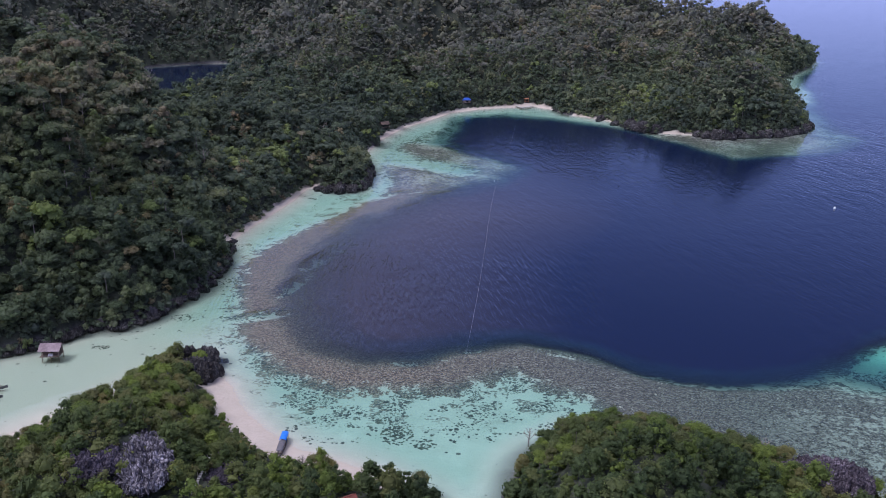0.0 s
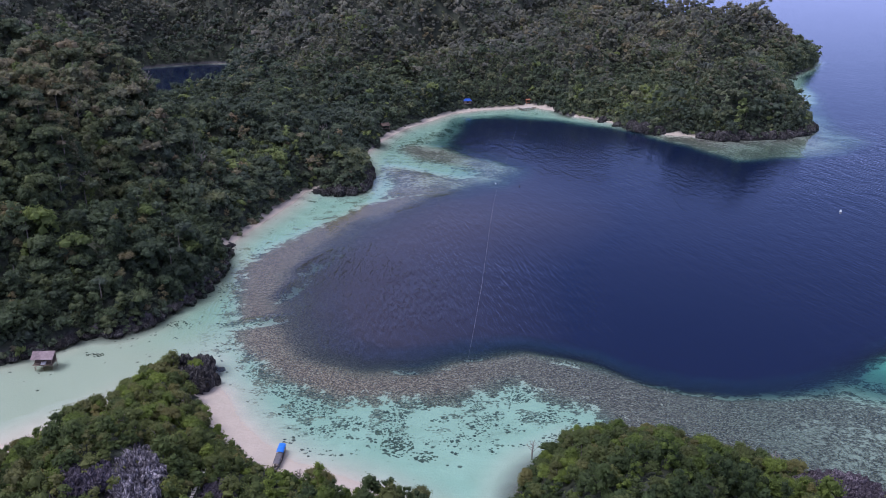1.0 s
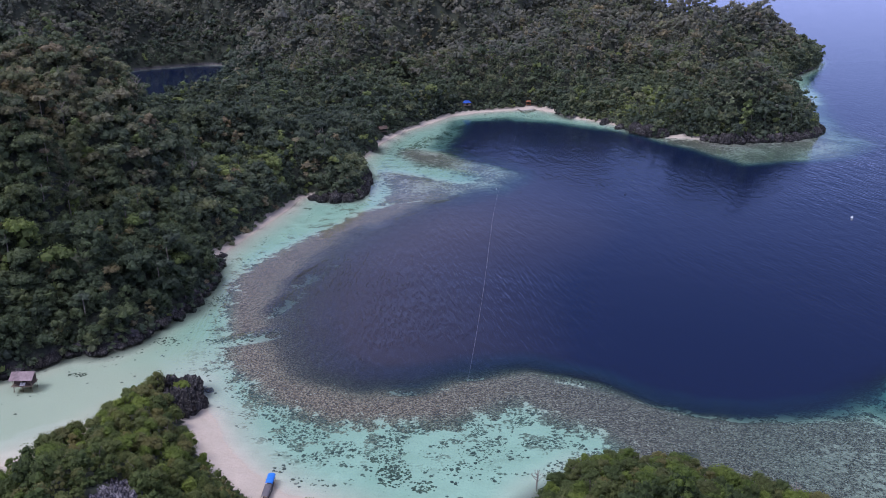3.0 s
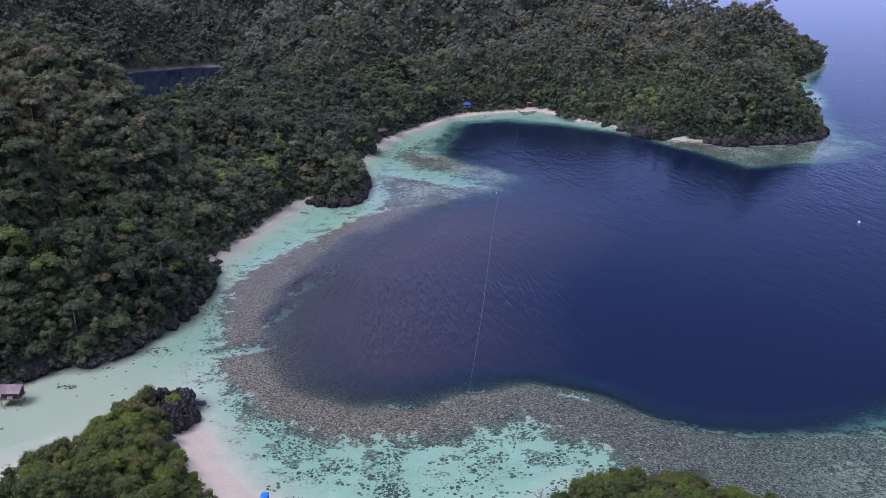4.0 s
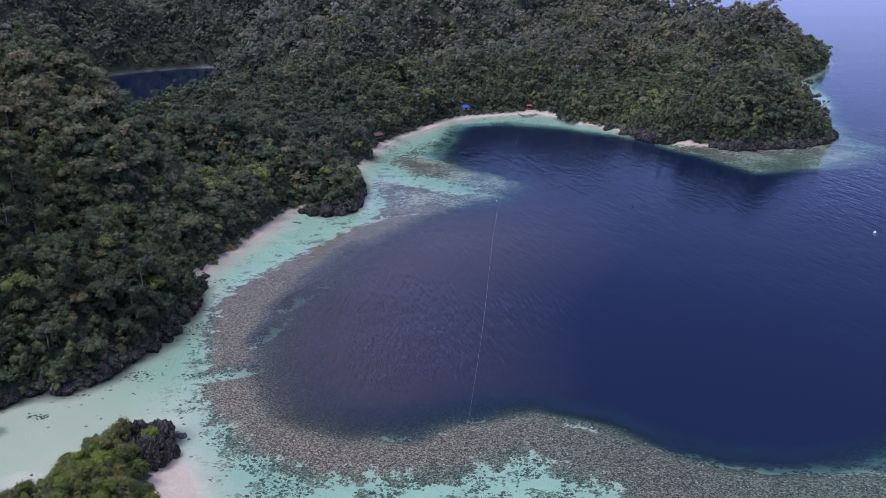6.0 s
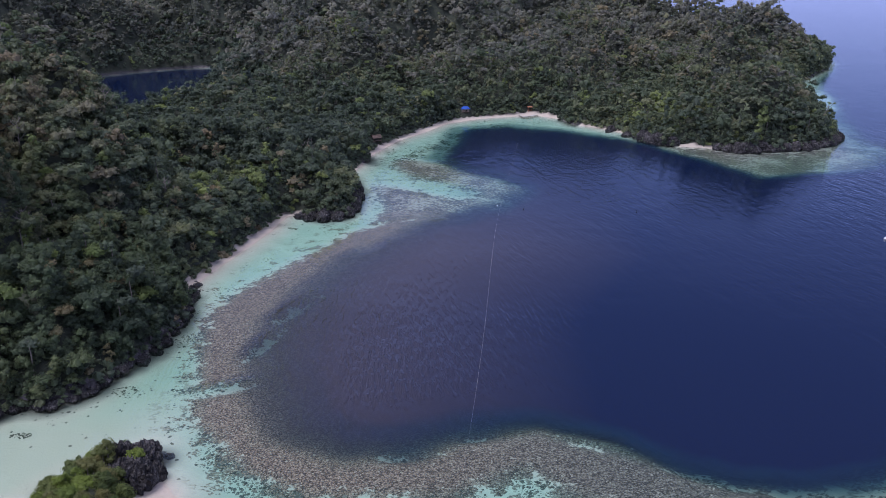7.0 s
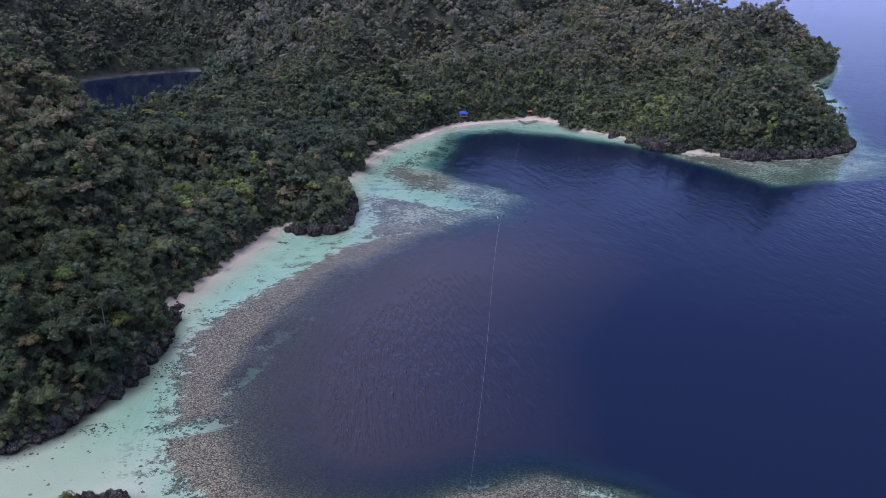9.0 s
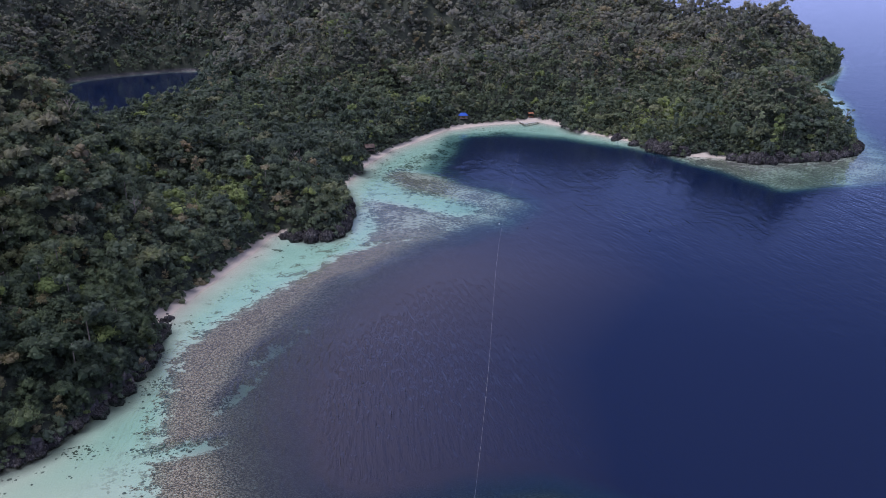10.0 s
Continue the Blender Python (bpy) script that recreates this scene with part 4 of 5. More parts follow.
def pole(bm, a, b, r0, r1=None, sides=7):
    a, b = Vector(a), Vector(b)
    q = (b - a).to_track_quat("Z", "Y").to_matrix().to_4x4()
    bmesh.ops.create_cone(bm, cap_ends=True, segments=sides, radius1=r0, radius2=r0 if r1 is None else r1, depth=(b - a).length,
                          matrix=Matrix.Translation((a + b) / 2) @ q)
    return bm


def slab(bm, corners, thick):
    """A thin panel over four corners."""
    top = [bm.verts.new(c) for c in corners]
    low = [bm.verts.new(Vector(c) - Vector((0, 0, thick))) for c in corners]
    bm.faces.new(top), bm.faces.new(low[::-1])
    for k in range(4):
        bm.faces.new((top[k], low[k], low[(k + 1) % 4], top[(k + 1) % 4]))
    bmesh.ops.recalc_face_normals(bm, faces=bm.faces)
    return bm


def wavy(bm, corners, rows, amp, thick):
    """Corrugated sheet: corners run eave-left, eave-right, ridge-right, ridge-left."""
    a, b, c, d = (Vector(p) for p in corners)
    grid = []
    for k in range(rows * 2 + 1):
        t = k / (rows * 2)
        up = Vector((0, 0, amp if k % 2 else 0))
        grid.append([bm.verts.new(p + up - Vector((0, 0, q))) for q in (0, thick) for p in (a.lerp(b, t), d.lerp(c, t))])
    for l, r in zip(grid, grid[1:]):
        bm.faces.new((l[0], r[0], r[1], l[1]))
        bm.faces.new((l[2], l[3], r[3], r[2]))
        bm.faces.new((l[0], l[2], r[2], r[0]))
        bm.faces.new((l[1], r[1], r[3], l[3]))
    bmesh.ops.recalc_face_normals(bm, faces=bm.faces)
    return bm


WOOD = plain("sea_worn_timber", (0.11, 0.08, 0.06), (0.30, 0.23, 0.18), 4.0, 0.8, 0.01, vary=0.4)
PALE_WOOD = plain("bleached_timber", (0.38, 0.34, 0.31), (0.62, 0.57, 0.53), 4.0, 0.8, 0.01, vary=0.3)
ORANGE_WOOD = plain("fresh_orange_timber", (0.24, 0.09, 0.05), (0.40, 0.17, 0.09), 4.0, 0.7, 0.01)
MAUVE_ROOF = plain("faded_mauve_roofing", (0.19, 0.135, 0.14), (0.36, 0.275, 0.28), 1.6, 0.75, 0.02)
RED_ROOF = plain("rusty_red_roofing", (0.13, 0.035, 0.03), (0.24, 0.07, 0.05), 1.6, 0.7, 0.02)
THATCH = plain("brown_thatch", (0.06, 0.042, 0.036), (0.15, 0.105, 0.085), 3.0, 0.95, 0.06)
BLUE_TARP = plain("blue_tarpaulin", (0.018, 0.055, 0.30), (0.035, 0.11, 0.46), 1.0, 0.45, 0.03)
SKY_TARP = plain("bright_blue_awning", (0.03, 0.16, 0.62), (0.07, 0.28, 0.80), 1.0, 0.45, 0.03)
GREY_TARP = plain("grey_brown_awning", (0.10, 0.09, 0.10), (0.20, 0.18, 0.19), 1.0, 0.7, 0.03)
HULL = plain("dark_painted_hull", (0.05, 0.05, 0.06), (0.14, 0.13, 0.13), 2.0, 0.5, 0.01)
BLACK = plain("black_engine_casing", (0.01, 0.01, 0.012), (0.03, 0.03, 0.034), 5.0, 0.4, 0.0)
WHITE = plain("white_float_plastic", (0.6, 0.6, 0.6), (0.8, 0.8, 0.8), 3.0, 0.4, 0.0)
ROPE = plain("weathered_rope", (0.20, 0.19, 0.20), (0.36, 0.34, 0.34), 3.0, 0.9, 0.0)
CLOTH = plain("pale_cloth", (0.5, 0.47, 0.48), (0.7, 0.66, 0.66), 3.0, 0.9, 0.01)


def hull_mesh(length, beam, deep, sheer, stations=14):
    """Open boat hull with an inner skin."""
    bm = bmesh.new()
    rings = []
    for k in range(stations):
        t = k / (stations - 1) * 2 - 1
        w = beam / 2 * max(0.06, (1 - abs(t) ** 2.6)) * (0.86 if t < 0 else 1)
        y, up = t * length / 2, sheer * abs(t) ** 2.4
        ring = []
        for u, v in ((-1, 1), (-0.92, 0.45), (-0.55, 0.08), (0, 0), (0.55, 0.08), (0.92, 0.45), (1, 1), (0.9, 1), (0.8, 0.5), (0, 0.25), (-0.8, 0.5), (-0.9, 1)):
            ring.append(bm.verts.new((u * w, y, -0.25 + v * deep + up * (0.4 + 0.6 * v))))
        rings.append(ring)
    for a, b in zip(rings, rings[1:]):
        for k in range(12):
            bm.faces.new((a[k], a[(k + 1) % 12], b[(k + 1) % 12], b[k]))
    bm.faces.new(rings[0][::-1]), bm.faces.new(rings[-1])
    bmesh.ops.recalc_face_normals(bm, faces=bm.faces)
    return bm


def awning(y0, y1, half, eave, rise, arcs=6, sag=0.05):
    bm = bmesh.new()
    rows = []
    n = 7
    for k in range(n):
        t = k / (n - 1)
        y = y0 + (y1 - y0) * t
        dip = sag * math.sin(math.pi * t * 2) ** 2
        row = []
        for thick in (0, 0.04):
            for q in range(arcs + 1):
                a = math.pi * q / arcs
                row.append(bm.verts.new((-half * math.cos(a), y, eave + rise * math.sin(a) - dip - thick)))
        rows.append(row)
    m = arcs + 1
    for a, b in zip(rows, rows[1:]):
        for q in range(arcs):
            bm.faces.new((a[q], a[q + 1], b[q + 1], b[q]))
            bm.faces.new((a[m + q], b[m + q], b[m + q + 1], a[m + q + 1]))
        for q, w in ((0, m), (arcs, m + arcs)):
            bm.faces.new((a[q], b[q], b[w], a[w]))
    for row in (rows[0], rows[-1]):
        for q in range(arcs):
            bm.faces.new((row[q], row[q + 1], row[m + q + 1], row[m + q]))
    bmesh.ops.recalc_face_normals(bm, faces=bm.faces)
    return bm


def longboat(x, y, turn):
    boat = new("longboat")
    part("hull", hull_mesh(10.4, 1.5, 0.95, 0.55), HULL, boat, "dark painted wooden hull")
    part("floor_boards", box(bmesh.new(), (0, 0, 0.12), (1.1, 7.4, 0.05)), WOOD, boat)
    part("front_awning", awning(0.6, 4.1, 0.78, 1.65, 0.42), SKY_TARP, boat, "bright blue cloth awning")
    part("rear_awning", awning(-3.6, 0.55, 0.73, 1.5, 0.36), GREY_TARP, boat, "faded grey-brown cloth awning")
    for py in (-3.4, -1.4, 0.58, 2.3, 3.9):
        for sx in (-0.66, 0.66):
            part("awning_post", pole(bmesh.new(), (sx * 0.95, py, 0.3), (sx * 1.08, py, 1.66 if py > 0.5 else 1.5), 0.035), WOOD, boat)
    for sy in (-2.6, -1.0, 1.4, 2.9):
        part("bench", box(bmesh.new(), (0, sy, 0.5), (1.35, 0.32, 0.05), bevel=0.01), WOOD, boat)
    for sx in (-0.34, 0.34):
        bm = box(bmesh.new(), (sx, 4.72, 1.15), (0.34, 0.5, 0.5), bevel=0.08)
        box(bm, (sx, 4.95, 0.55), (0.16, 0.22, 0.9), bevel=0.03)
        part("outboard_motor", bm, BLACK, boat, "black outboard motor")
    boat.matrix_basis = pose(x, y, 0.0, 0, 0, turn)
    return tagged(boat, "long wooden boat with blue and grey awnings moored at the beach", "boat")


def canoe(x, y, turn, label):
    boat = new("canoe")
    part("hull", hull_mesh(5.2, 0.7, 0.5, 0.4, 10), HULL, boat)
    for sx in (-1.5, 1.5):
        part("outrigger_float", pole(bmesh.new(), (sx, -1.7, 0.05), (sx, 1.7, 0.05), 0.08, 0.05), WOOD, boat)
    for py in (-0.9, 0.9):
        part("cross_beam", pole(bmesh.new(), (-1.5, py, 0.28), (1.5, py, 0.28), 0.04), WOOD, boat)
    boat.matrix_basis = pose(x, y, 0.02, 0, 0, turn)
    return tagged(boat, label, "canoe", "canoes in the shallows")


def stilt_hut(x, y, turn):
    hut = new("stilt_hut")
    for px in (-2.2, 0, 2.2):
        for py in (-1.5, 1.5):
            part("stilt", pole(bmesh.new(), (px, py, -0.9), (px, py, 2.9), 0.09, 0.07), WOOD, hut)
    deck = part("deck", box(bmesh.new(), (0, -0.3, 1.1), (5.0, 4.0, 0.1)), WOOD, hut)
    for k in range(13):
        part("plank", box(bmesh.new(), (-2.3 + k * 0.383, -0.3, 1.17), (0.34, 4.06, 0.04)), WOOD, deck)
    for wx, wy, sx, sy in ((0, 1.5, 4.4, 0.08), (-2.2, 0.3, 0.08, 2.4), (2.2, 0.3, 0.08, 2.4), (-1.3, -0.9, 1.7, 0.08), (1.4, -0.9, 1.5, 0.08)):
        part("wall", box(bmesh.new(), (wx, wy, 2.0), (sx, sy, 1.65)), THATCH, hut, "woven brown palm wall")
    roof = part("roof", pole(bmesh.new(), (-2.9, 0, 4.12), (2.9, 0, 4.12), 0.09), MAUVE_ROOF, hut, "faded mauve sheet roof")
    for side in (-1, 1):
        for k in range(5):
            x0 = -2.85 + k * 1.14
            dz = 0.03 * (k % 2)
            part("roof_sheet", wavy(bmesh.new(), [(x0, side * 2.35, 2.72 + dz), (x0 + 1.17, side * 2.35, 2.72 + dz), (x0 + 1.17, 0, 4.1 + dz), (x0, 0, 4.1 + dz)], 5, 0.05, 0.03), MAUVE_ROOF, roof)
    part("cloth", slab(bmesh.new(), [(-0.5, -2.0, 1.25), (0.8, -2.0, 1.25), (0.8, -1.25, 1.75), (-0.5, -1.25, 1.75)], 0.04), CLOTH, hut, "pale cloth hung on the deck")
    for k in range(5):
        part("ladder_rung", pole(bmesh.new(), (-1.9, -2.4 - 0.12 * k, 1.0 - 0.26 * k), (-1.3, -2.4 - 0.12 * k, 1.0 - 0.26 * k), 0.03), WOOD, hut)
    hut.matrix_basis = pose(x, y, 0, 0, 0, turn)
    return tagged(hut, "small wooden stilt hut with a faded mauve roof in the shallows", "hut")


def tarp_hut(x, y, turn):
    hut = new("beach_hut")
    part("floor", box(bmesh.new(), (0, 0, 0.25), (6.2, 4.2, 0.3)), WOOD, hut)
    for px in (-2.9, 0, 2.9):
        for py in (-1.9, 1.9):
            part("post", pole(bmesh.new(), (px, py, -0.4), (px, py, 2.6), 0.1), WOOD, hut)
    for wx, wy, sx, sy in ((0, 1.9, 6, 0.1), (-3.0, 0, 0.1, 3.8), (3.0, 0, 0.1, 3.8), (-1.9, -1.9, 2.2, 0.1), (2.0, -1.9, 2.0, 0.1)):
        part("wall", box(bmesh.new(), (wx, wy, 1.35), (sx, sy, 1.9)), WOOD, hut)
    roof = part("roof", pole(bmesh.new(), (-1.9, 0, 4.3), (1.9, 0, 4.3), 0.1), BLUE_TARP, hut, "blue tarpaulin hip roof")
    e, z = [(-3.7, -2.7), (3.7, -2.7), (3.7, 2.7), (-3.7, 2.7)], 2.45
    r = [(-1.9, 0), (1.9, 0)]
    for a, b, c, d in ((e[0], e[1], r[1], r[0]), (e[2], e[3], r[0], r[1]), (e[1], e[2], r[1], r[1]), (e[3], e[0], r[0], r[0])):
        bm = bmesh.new()
        if c == d:
            v = [bm.verts.new((*p, q)) for p, q in ((a, z), (b, z), (c, 4.3))]
            bm.faces.new(v)
            bmesh.ops.solidify(bm, geom=list(bm.faces), thickness=0.05)
        else:
            slab(bm, [(*a, z), (*b, z), (*c, 4.3), (*d, 4.3)], 0.05)
        part("tarpaulin", bm, BLUE_TARP, roof)
    hut.matrix_basis = pose(x, y, height_at(x, y), 0, 0, turn) @ Matrix.Scale(0.82, 4)
    return tagged(hut, "wooden beach hut under a bright blue tarpaulin roof", "hut")


def roofed_shelter(x, y, turn, w, d, eave, ridge, roof_mat, wood, label, lift=0.0):
    hut = new("shelter")
    for px in (-w / 2, w / 2):
        for py in (-d / 2, d / 2):
            part("post", pole(bmesh.new(), (px, py, -0.8), (px, py, eave + 0.1), 0.09), wood, hut)
    part("floor", box(bmesh.new(), (0, 0, 0.35), (w + 0.3, d + 0.3, 0.12)), wood, hut)
    for py in (-d / 2, d / 2):
        part("beam", box(bmesh.new(), (0, py, eave), (w + 0.3, 0.12, 0.14)), wood, hut)
    for side in (-1, 1):
        part("roof_panel", wavy(bmesh.new(), [(-w / 2 - 0.4, side * (d / 2 + 0.5), eave), (w / 2 + 0.4, side * (d / 2 + 0.5), eave), (w / 2 + 0.4, 0, ridge), (-w / 2 - 0.4, 0, ridge)], 12, 0.05, 0.05), roof_mat, hut)
    part("ridge_cap", pole(bmesh.new(), (-w / 2 - 0.4, 0, ridge + 0.03), (w / 2 + 0.4, 0, ridge + 0.03), 0.08), roof_mat, hut)
    hut.matrix_basis = pose(x, y, height_at(x, y) + lift, 0, 0, turn)
    return tagged(hut, label, "shelter")


def landing(x, y, turn, length, width, label):
    """Low timber landing stage with a plank deck."""
    jetty = new("landing_stage")
    for k in range(int(length / 1.6) + 1):
        for sx in (-width / 2, width / 2):
            part("pile", pole(bmesh.new(), (sx, k * 1.6, -1.0), (sx, k * 1.6, 0.75), 0.1), WOOD, jetty)
    for sx in (-width / 2, width / 2):
        part("bearer", box(bmesh.new(), (sx, length / 2, 0.62), (0.14, length, 0.16)), WOOD, jetty)
    for k in range(int(length / 0.36)):
        part("plank", box(bmesh.new(), (0, 0.18 + k * 0.36, 0.74), (width + 0.3, 0.31, 0.06)), PALE_WOOD, jetty)
    jetty.matrix_basis = pose(x, y, 0, 0, 0, turn)
    return tagged(jetty, label, "jetty")


longboat(-44.8, 160.4, 4)
canoe(-122.6, 183.6, -62, "dark outrigger canoe afloat in the sandy shallows")
canoe(-121.0, 178.6, -66, "dark outrigger canoe beside another in the shallows")
canoe(-121.5, 208.4, -35, "dark canoe drawn up beside the stilt hut")
stilt_hut(-117.6, 202.0, 6)
tarp_hut(-27.8, 614.5, 8)
landing(10.5, 614.5, -52, 11.5, 1.3, "low bleached timber landing stage along the far beach")
landing(7.2, 622.5, -158, 8.0, 1.0, "short bleached timber landing stage running into the bay")
roofed_shelter(14.5, 631.0, 20, 2.6, 1.8, 2.3, 2.9, ORANGE_WOOD, ORANGE_WOOD, "small open shelter of orange timber behind the beach")
roofed_shelter(-25.0, 131.5, 35, 2.6, 2.2, 2.2, 3.1, RED_ROOF, WOOD, "small hut with a rusty red roof among islet trees")
roofed_shelter(-73.5, 524.0, 30, 4.6, 3.4, 2.0, 3.6, THATCH, WOOD, "low brown thatched shelter behind the far beach")

# wooden steps up the islet
stairs = new("stairway")
base = Vector((-54.0, 142.5, height_at(-54, 142.5)))
for k in range(16):
    x = -54 + 0.04 * k
    y = 142.5 - k * 0.72
    part("step", box(bmesh.new(), (x - base.x, y - base.y, height_at(x, y) + 0.75 - base.z), (0.6, 0.45, 0.08), (0, 0, 3)), PALE_WOOD, stairs)
    if k % 3 == 0:
        for sx in (-0.38, 0.38):
            part("post", pole(bmesh.new(), (x + sx - base.x, y - base.y, height_at(x, y) - 0.6 - base.z), (x + sx - base.x, y - base.y, height_at(x, y) + 1.5 - base.z), 0.05), PALE_WOOD, stairs)
stairs.location = base
tagged(stairs, "bleached wooden stairway climbing between islet rocks", "stairs")

# long floating line across the bay, and floats
line = new("floating_line")
pts = [Vector((-8.2 + 14.4 * t + 0.7 * math.sin(t * 9) - 2.2 * math.sin(math.pi * t), 200 + 350 * t, 0.03)) for t in np.linspace(0, 1, 90)]
bm = bmesh.new()
for a, b in zip(pts, pts[1:]):
    pole(bm, a, b, 0.022, sides=4)
part("rope", bm, ROPE, line)
tagged(line, "thin pale rope floating straight across the bay", "rope")


def buoy(x, y, r, mat, label):
    b = new("buoy")
    bm = bmesh.new()
    bmesh.ops.create_uvsphere(bm, u_segments=14, v_segments=9, radius=r)
    bmesh.ops.translate(bm, verts=bm.verts, vec=(0, 0, r * 0.4))
    part("float", bm, mat, b)
    bm = bmesh.new()
    bmesh.ops.create_cone(bm, cap_ends=True, segments=10, radius1=r * 0.3, radius2=r * 0.2, depth=r * 0.7, matrix=Matrix.Translation((0, 0, r * 1.6)))
    part("neck", bm, mat, b)
    b.location = (x, y, 0)
    return tagged(b, label, "buoy", "buoys in the bay")


buoy(138, 359, 0.5, WHITE, "round white float in open water")
buoy(53, 393, 0.28, BLACK, "small dark float in the bay")
buoy(7, 396, 0.28, BLACK, "small dark float in the bay")
buoy(-4, 401, 0.25, WHITE, "small pale float beside the reef edge")


# ---- rocks that stand out ----
def crag(name, x, y, size, mat, label, sub=5, jag=0.5, turn=0.0, category="rock", sink=0.3, freq=0.35):
    bm = bmesh.new()
    bmesh.ops.create_icosphere(bm, subdivisions=sub, radius=1)
    seed = Vector((x, y, 3.7))
    for v in bm.verts:
        p = Vector((v.co.x * size[0], v.co.y * size[1], v.co.z * size[2]))
        ridge = 1 - abs(noise.noise(p * freq + seed)) * 2
        fine = 1 - abs(noise.noise(p * freq * 3.1 + seed)) * 2
        tooth = abs(noise.noise(Vector((p.x * 1.5, p.y * 1.5, 0)) + seed))
        p += v.co * (jag * (ridge * 0.9 + fine * 0.5))
        if v.co.z > 0:
            p.z += jag * 1.6 * tooth
        v.co = p
    me = bpy.data.meshes.new(name)
    bm.to_mesh(me)
    bm.free()
    me.materials.append(mat)
    ob = new(name, me)
    ob.matrix_basis = pose(x, y, max(height_at(x, y), -0.6) - sink, 0, 0, turn)
    return tagged(ob, label, category)


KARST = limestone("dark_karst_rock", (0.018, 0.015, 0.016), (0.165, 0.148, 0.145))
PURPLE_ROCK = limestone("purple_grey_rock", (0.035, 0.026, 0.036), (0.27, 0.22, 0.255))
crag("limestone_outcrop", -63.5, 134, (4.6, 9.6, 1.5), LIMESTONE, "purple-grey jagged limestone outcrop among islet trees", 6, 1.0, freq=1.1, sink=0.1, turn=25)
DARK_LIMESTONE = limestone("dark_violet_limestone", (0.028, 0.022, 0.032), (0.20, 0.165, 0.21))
crag("limestone_outcrop", -71, 129, (4.6, 5.6, 1.4), DARK_LIMESTONE, "dark grey limestone outcrop beneath trees", 6, 0.8, freq=0.75)
crag("limestone_outcrop", -50.5, 138.5, (3.2, 4.6, 1.0), DARK_LIMESTONE, "dark limestone outcrop beside a wooden stairway", 5, 0.7, freq=0.75)
crag("limestone_outcrop", 64, 148, (8.0, 6.0, 2.0), PURPLE_ROCK, "purple-grey bare rock at the islet shore", 6, 1.0, freq=0.7)
crag("boulder", -75.0, 199.5, (2.8, 3.4, 2.1), KARST, "dark craggy rock forming the islet tip", 5, 0.8, freq=0.8)
crag("boulder", -71.5, 194.5, (2.2, 2.8, 1.8), KARST, "dark craggy rock beside the beach", 5, 0.7, freq=0.8)
crag("boulder", -71.5, 203.5, (1.0, 0.8, 0.6), DARK_ROCK, "small dark rock standing in shallow water", 4, 0.3)
crag("boulder", -74.5, 191.0, (4.2, 4.6, 2.4), KARST, "dark jagged rock mass between the islet trees and beach", 5, 1.1, freq=0.7, sink=-0.4)
crag("boulder", -79.0, 197.0, (2.6, 3.0, 2.2), KARST, "dark jagged rock among the islet tip trees", 5, 0.9, freq=0.8)
crag("boulder", -80.5, 202.0, (2.0, 1.6, 1.4), KARST, "dark craggy rock at the water's edge", 5, 0.6, freq=0.8)
for bx, by, r in ((-100.4, 299.5, 0.7), (-99.0, 297.2, 0.55), (-100.0, 302.2, 0.75), (-98.6, 294.6, 0.5), (-101.0, 304.5, 0.55), (-101.6, 306.8, 0.45), (-98.2, 299.6, 0.5), (-99.4, 304.0, 0.4),
                  (-64.2, 392.5, 1.6), (-63.4, 401.0, 1.3), (-65.5, 408.0, 1.1), (-66.2, 386.0, 1.4), (181.5, 536.5, 1.2)):
    crag("boulder", bx, by, (r, r * 0.85, r * 0.8), DARK_ROCK, "dark rounded boulder at the water's edge", 3, 0.25 * r, category="rock", sink=0.1, freq=0.8)
for bx, by, a, b, h in ((83.5, 531.5, 4.5, 3.5, 5.0), (77.0, 540.0, 3.0, 4.0, 4.0), (126.0, 509.5, 5.0, 3.0, 3.4), (134.5, 514.5, 3.5, 2.6, 3.0), (91.0, 526.5, 3.0, 2.2, 3.2)):
    crag("sea_cliff", bx, by, (a, b, h), KARST, "dark craggy sea cliff at the foot of the headland", 5, 0.9, sink=0.8, freq=0.8)
for k, (bx, by) in enumerate(((114, 517), (118.5, 513.5), (122.5, 511.5), (130.5, 509), (139, 513.5), (144, 514.5), (149, 516), (154, 517), (159, 518), (164, 521), (169, 525), (174, 529), (178.5, 533),
                              (182, 540), (185, 547), (70, 556), (62, 570), (78.5, 536))):
    crag("sea_cliff", bx, by, (3.2 + k % 3 * 0.5, 2.2, 1.8 + (k * 7 % 5) * 0.35), KARST, "dark craggy sea cliff at the foot of the headland", 4, 0.8, turn=k * 37, sink=0.5, freq=0.8)
for k, (bx, by) in enumerate(((-84, 384), (-79, 382), (-74, 381.5), (-69, 382.5), (-66.5, 387), (-65.5, 393), (-65, 399), (-65.6, 406), (-66.4, 414), (-68, 423), (-71, 434))):
    crag("shore_ledge", bx, by, (2.6 + k % 3 * 0.5, 2.0, 1.3 + (k * 7 % 5) * 0.3), KARST, "dark rock ledge at the foot of a wooded point", 4, 1.0, turn=k * 41, sink=0.6, freq=1.3)
shore = COAST_WEST[4:14]
for (ax, ay), (bx, by) in zip(shore, shore[1:]):
    run = max(1, round(math.hypot(bx - ax, by - ay) / 3.2))
    for k in range(run):
        t = (k + rng.uniform(0, 0.6)) / run
        crag("shore_ledge", ax + (bx - ax) * t + rng.uniform(-0.6, 0.8), ay + (by - ay) * t, (rng.uniform(0.7, 1.5), rng.uniform(1.2, 2.6), rng.uniform(0.3, 0.8)), KARST,
             "dark rock ledge under overhanging trees at the waterline", 4, 0.6, turn=rng.uniform(-30, 30) + (60 if bx - ax > 3 else 0), sink=0.35, freq=0.9)


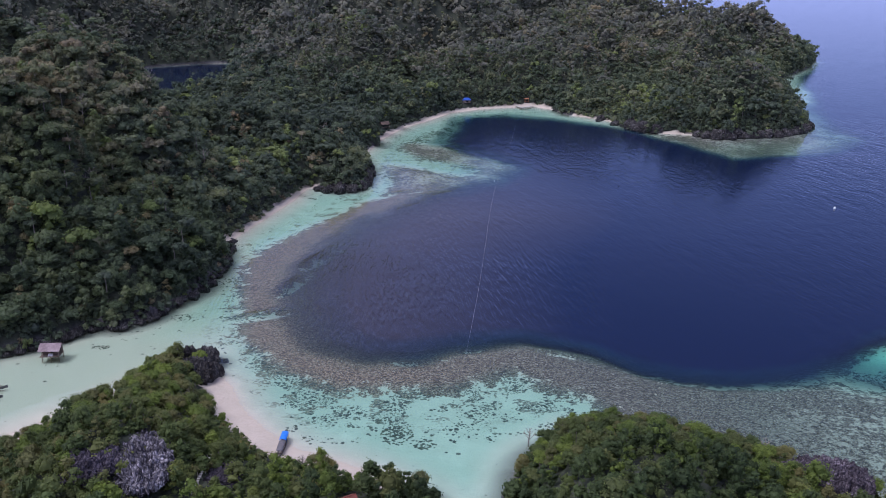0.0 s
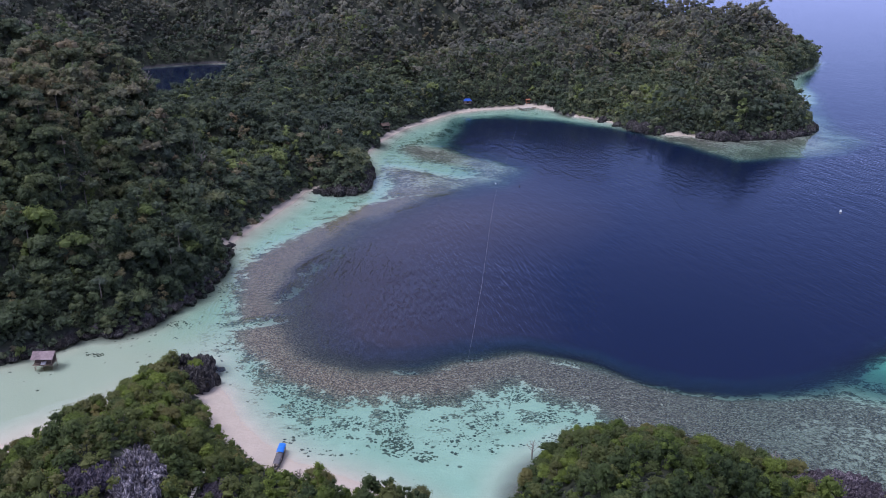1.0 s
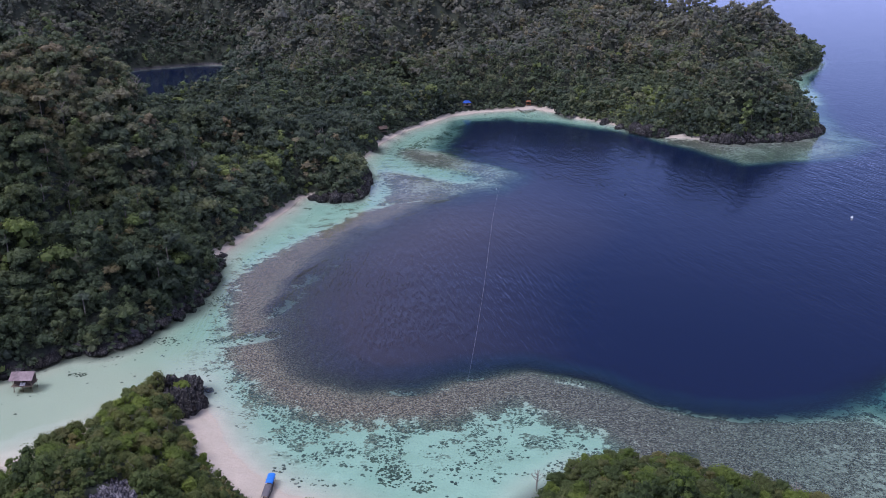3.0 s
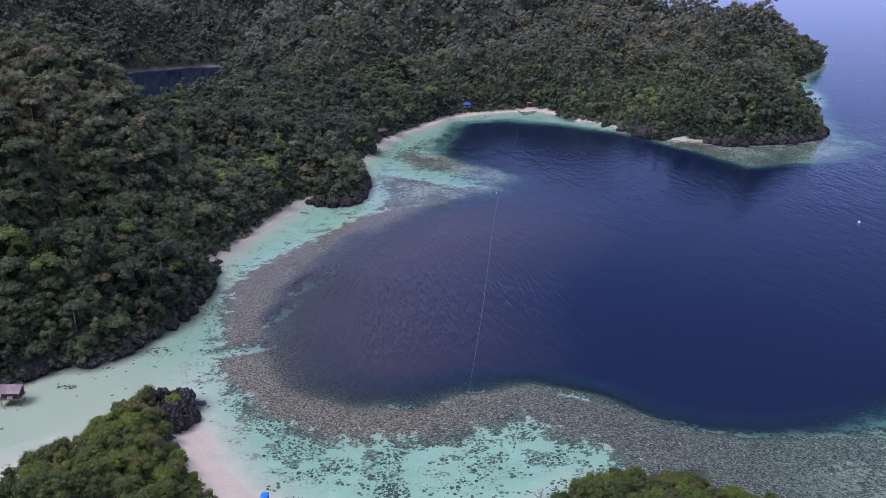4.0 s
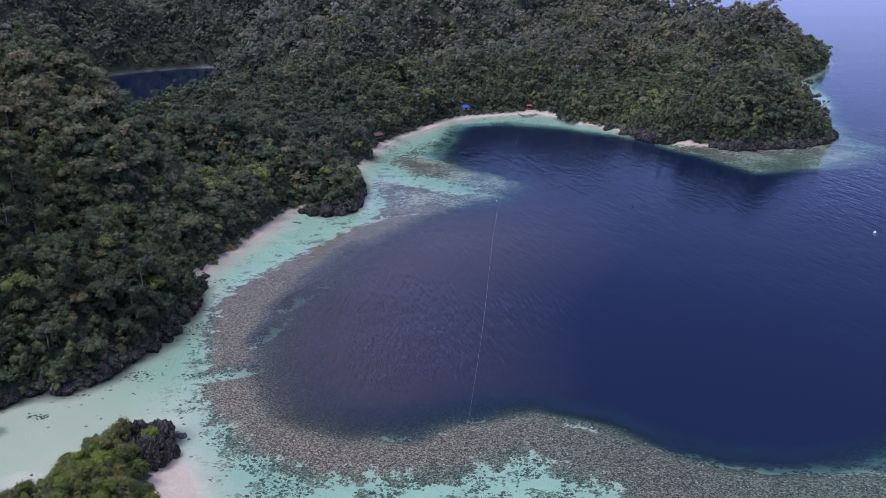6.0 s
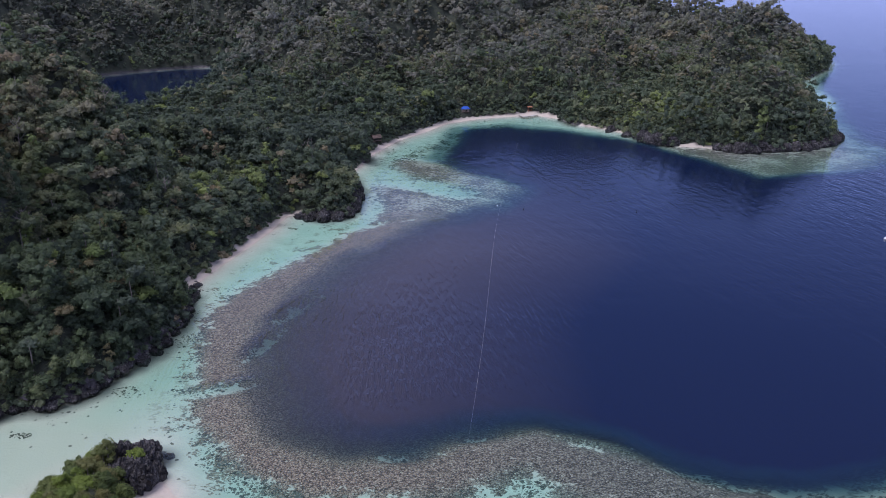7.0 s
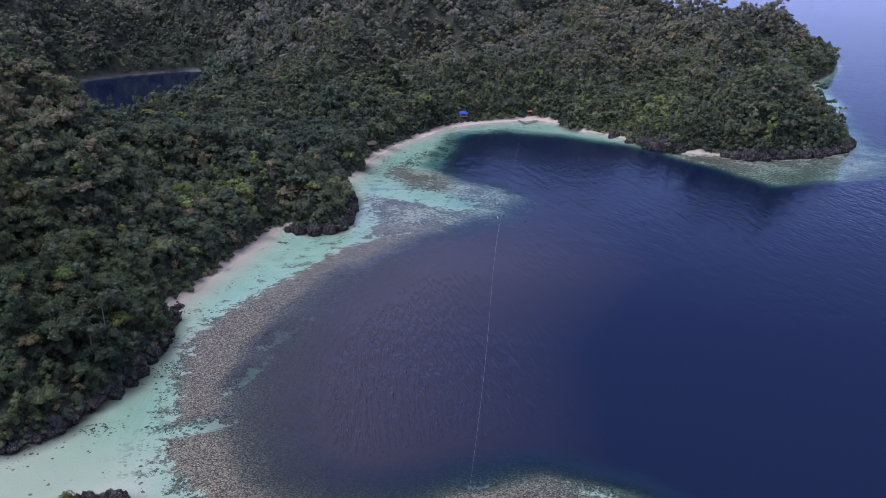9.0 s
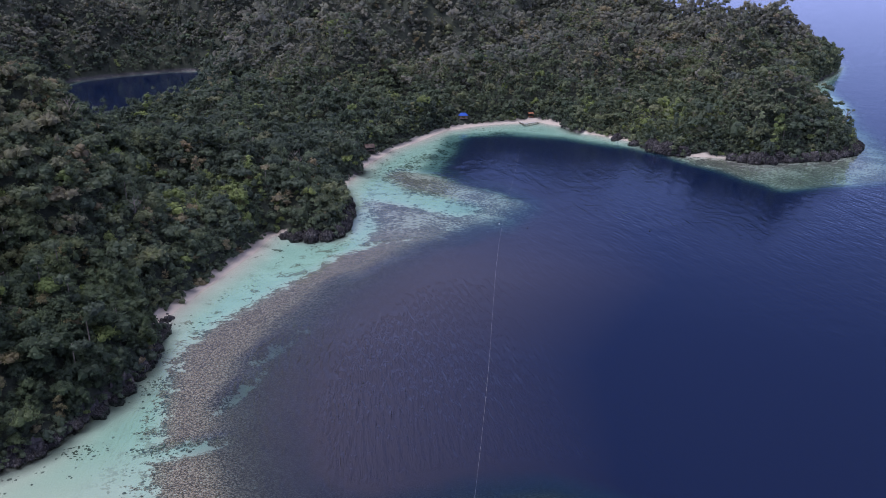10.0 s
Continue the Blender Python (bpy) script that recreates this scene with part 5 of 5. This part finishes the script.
def low_patch(name, x, y, a, b, count, size, label, category):
    """A close cluster of low growths on the sea bed, one mesh."""
    r, t = np.sqrt(rng.random(count)), rng.uniform(0, 6.283, count)
    px, py = x + a * r * np.cos(t), y + b * r * np.sin(t)
    pz = survey(px, py)[0]
    ob = strew(name, px, py, pz, size * rng.uniform(0.5, 1.2, count), CORAL_KINDS, CORAL, label, category)
    ob["kind"] = "thing"
    return ob


low_patch("coral_patch", 40.2, 179.8, 3.0, 1.7, 80, 0.6, "dark flat coral patch on the reef", "coral")
for bx, by, r in ((35.4, 181.5, 0.7), (44.5, 178.6, 0.9), (37.0, 184.5, 0.6), (47.5, 175.5, 0.8)):
    low_patch("coral_patch", bx, by, r, r * 0.6, 10, 0.4, "small dark coral patch on the reef", "coral")
for bx, by, a, b, n in ((-21.3, 170.4, 3.6, 4.4, 170), (-14.5, 166.6, 2.4, 2.2, 60), (-24.5, 176.5, 2.6, 1.8, 50)):
    low_patch("coral_patch", bx, by, a, b, n, 0.34, "grey patch of crowded coral heads on pale sand", "coral")
low_patch("weed_patch", -108.3, 210.6, 2.6, 1.3, 45, 0.32, "dark weed patch on pale sand near the hut", "weed")
low_patch("weed_patch", -93.5, 233.0, 4.0, 3.0, 50, 0.3, "dark weed patch on pale sand below the hill", "weed")
low_patch("coral_patch", -84.3, 370.0, 2.4, 1.0, 40, 0.36, "dark coral patch off the sandy beach", "coral")


# ---- trees that stand out ----
def branching(points, radius, sides=6):
    """Bare limb through points, as a bmesh."""
    bm = bmesh.new()
    n = len(points) - 1
    for k, (a, b) in enumerate(zip(points, points[1:])):
        pole(bm, a, b, radius * (1 - 0.8 * k / n), radius * (1 - 0.8 * (k + 1) / n), sides)
    return bm


def bare_tree(x, y, tall, turn, label):
    tree = new("bare_tree")
    part("trunk", branching([(0, 0, -1), (0.1, 0.1, tall * 0.4), (0.3, -0.1, tall * 0.7), (0.2, 0.2, tall)], 0.2), TWIG, tree)
    for k in range(9):
        a, z = 2.4 * k, tall * (0.4 + 0.055 * k)
        reach = tall * 0.26 * (1.2 - 0.07 * k)
        tip = Vector((math.cos(a) * reach, math.sin(a) * reach, z + reach * 0.9))
        bm = branching([(0.15, 0, z), tip * 0.55 + Vector((0, 0, z * 0.42)), tip], 0.09, 5)
        for s in (-1, 1):
            q = tip * 0.75 + Vector((0, 0, z * 0.22))
            pole(bm, q, q + Vector((math.cos(a + s) * reach * 0.4, math.sin(a + s) * reach * 0.4, reach * 0.45)), 0.05, 0.02, 4)
        part("limb", bm, TWIG, tree)
    tree.matrix_basis = pose(x, y, height_at(x, y), 0, 0, turn)
    return tagged(tree, label, "tree", "bare trees")


for bx, by, tall, turn in ((-134, 268, 11, 20), (-131, 274, 10, 90), (-150, 300, 12, 50), (-118, 330, 11, 10), (-126, 425, 13, 0), (-120, 470, 13, 70), (-96, 452, 12, 40),
                           (-145, 350, 12, 30), (-158, 262, 11, 130), (-37, 146.5, 3.6, 30), (8, 166, 4.5, 10), (56, 160, 5, 60)):
    bare_tree(bx, by, tall, turn, "pale leafless tree standing out of the forest")

lean = new("leaning_tree")
foot = Vector((177.0, 552.0, height_at(177, 552)))
part("trunk", branching([(0, 0, -1), (1.2, -0.4, 5.5), (3.2, -0.8, 9.5), (4.4, -1.0, 12)], 0.3), BARK, lean)
for a in (0.2, 1.5, 2.9, 4.3, 5.4):
    tip = Vector((4.2 + 2.6 * math.cos(a), -1 + 2.4 * math.sin(a), 13.0))
    part("limb", branching([(3.5, -0.8, 10), tip * 0.6 + Vector((1.4, -0.4, 4.4)), tip], 0.12, 5), BARK, lean)
for a, r in ((0.2, 2.6), (1.5, 2.3), (2.9, 2.8), (4.3, 2.2), (5.4, 2.7), (0, 0)):
    v, f = crown(5, 18, 0.22, 0.95, 0.9, -0.4)
    v = v + (4.2 + r * math.cos(a), -1 + r * math.sin(a), 13.0)
    piece = new("foliage", mesh_from("foliage", v, f, LEAF, False, {"lone": np.zeros(len(v)), "hue": np.full(len(v), 0.3)}))
    piece.parent = lean
lean.location = foot
tagged(lean, "tall slender tree leaning over the sea from a headland", "tree")
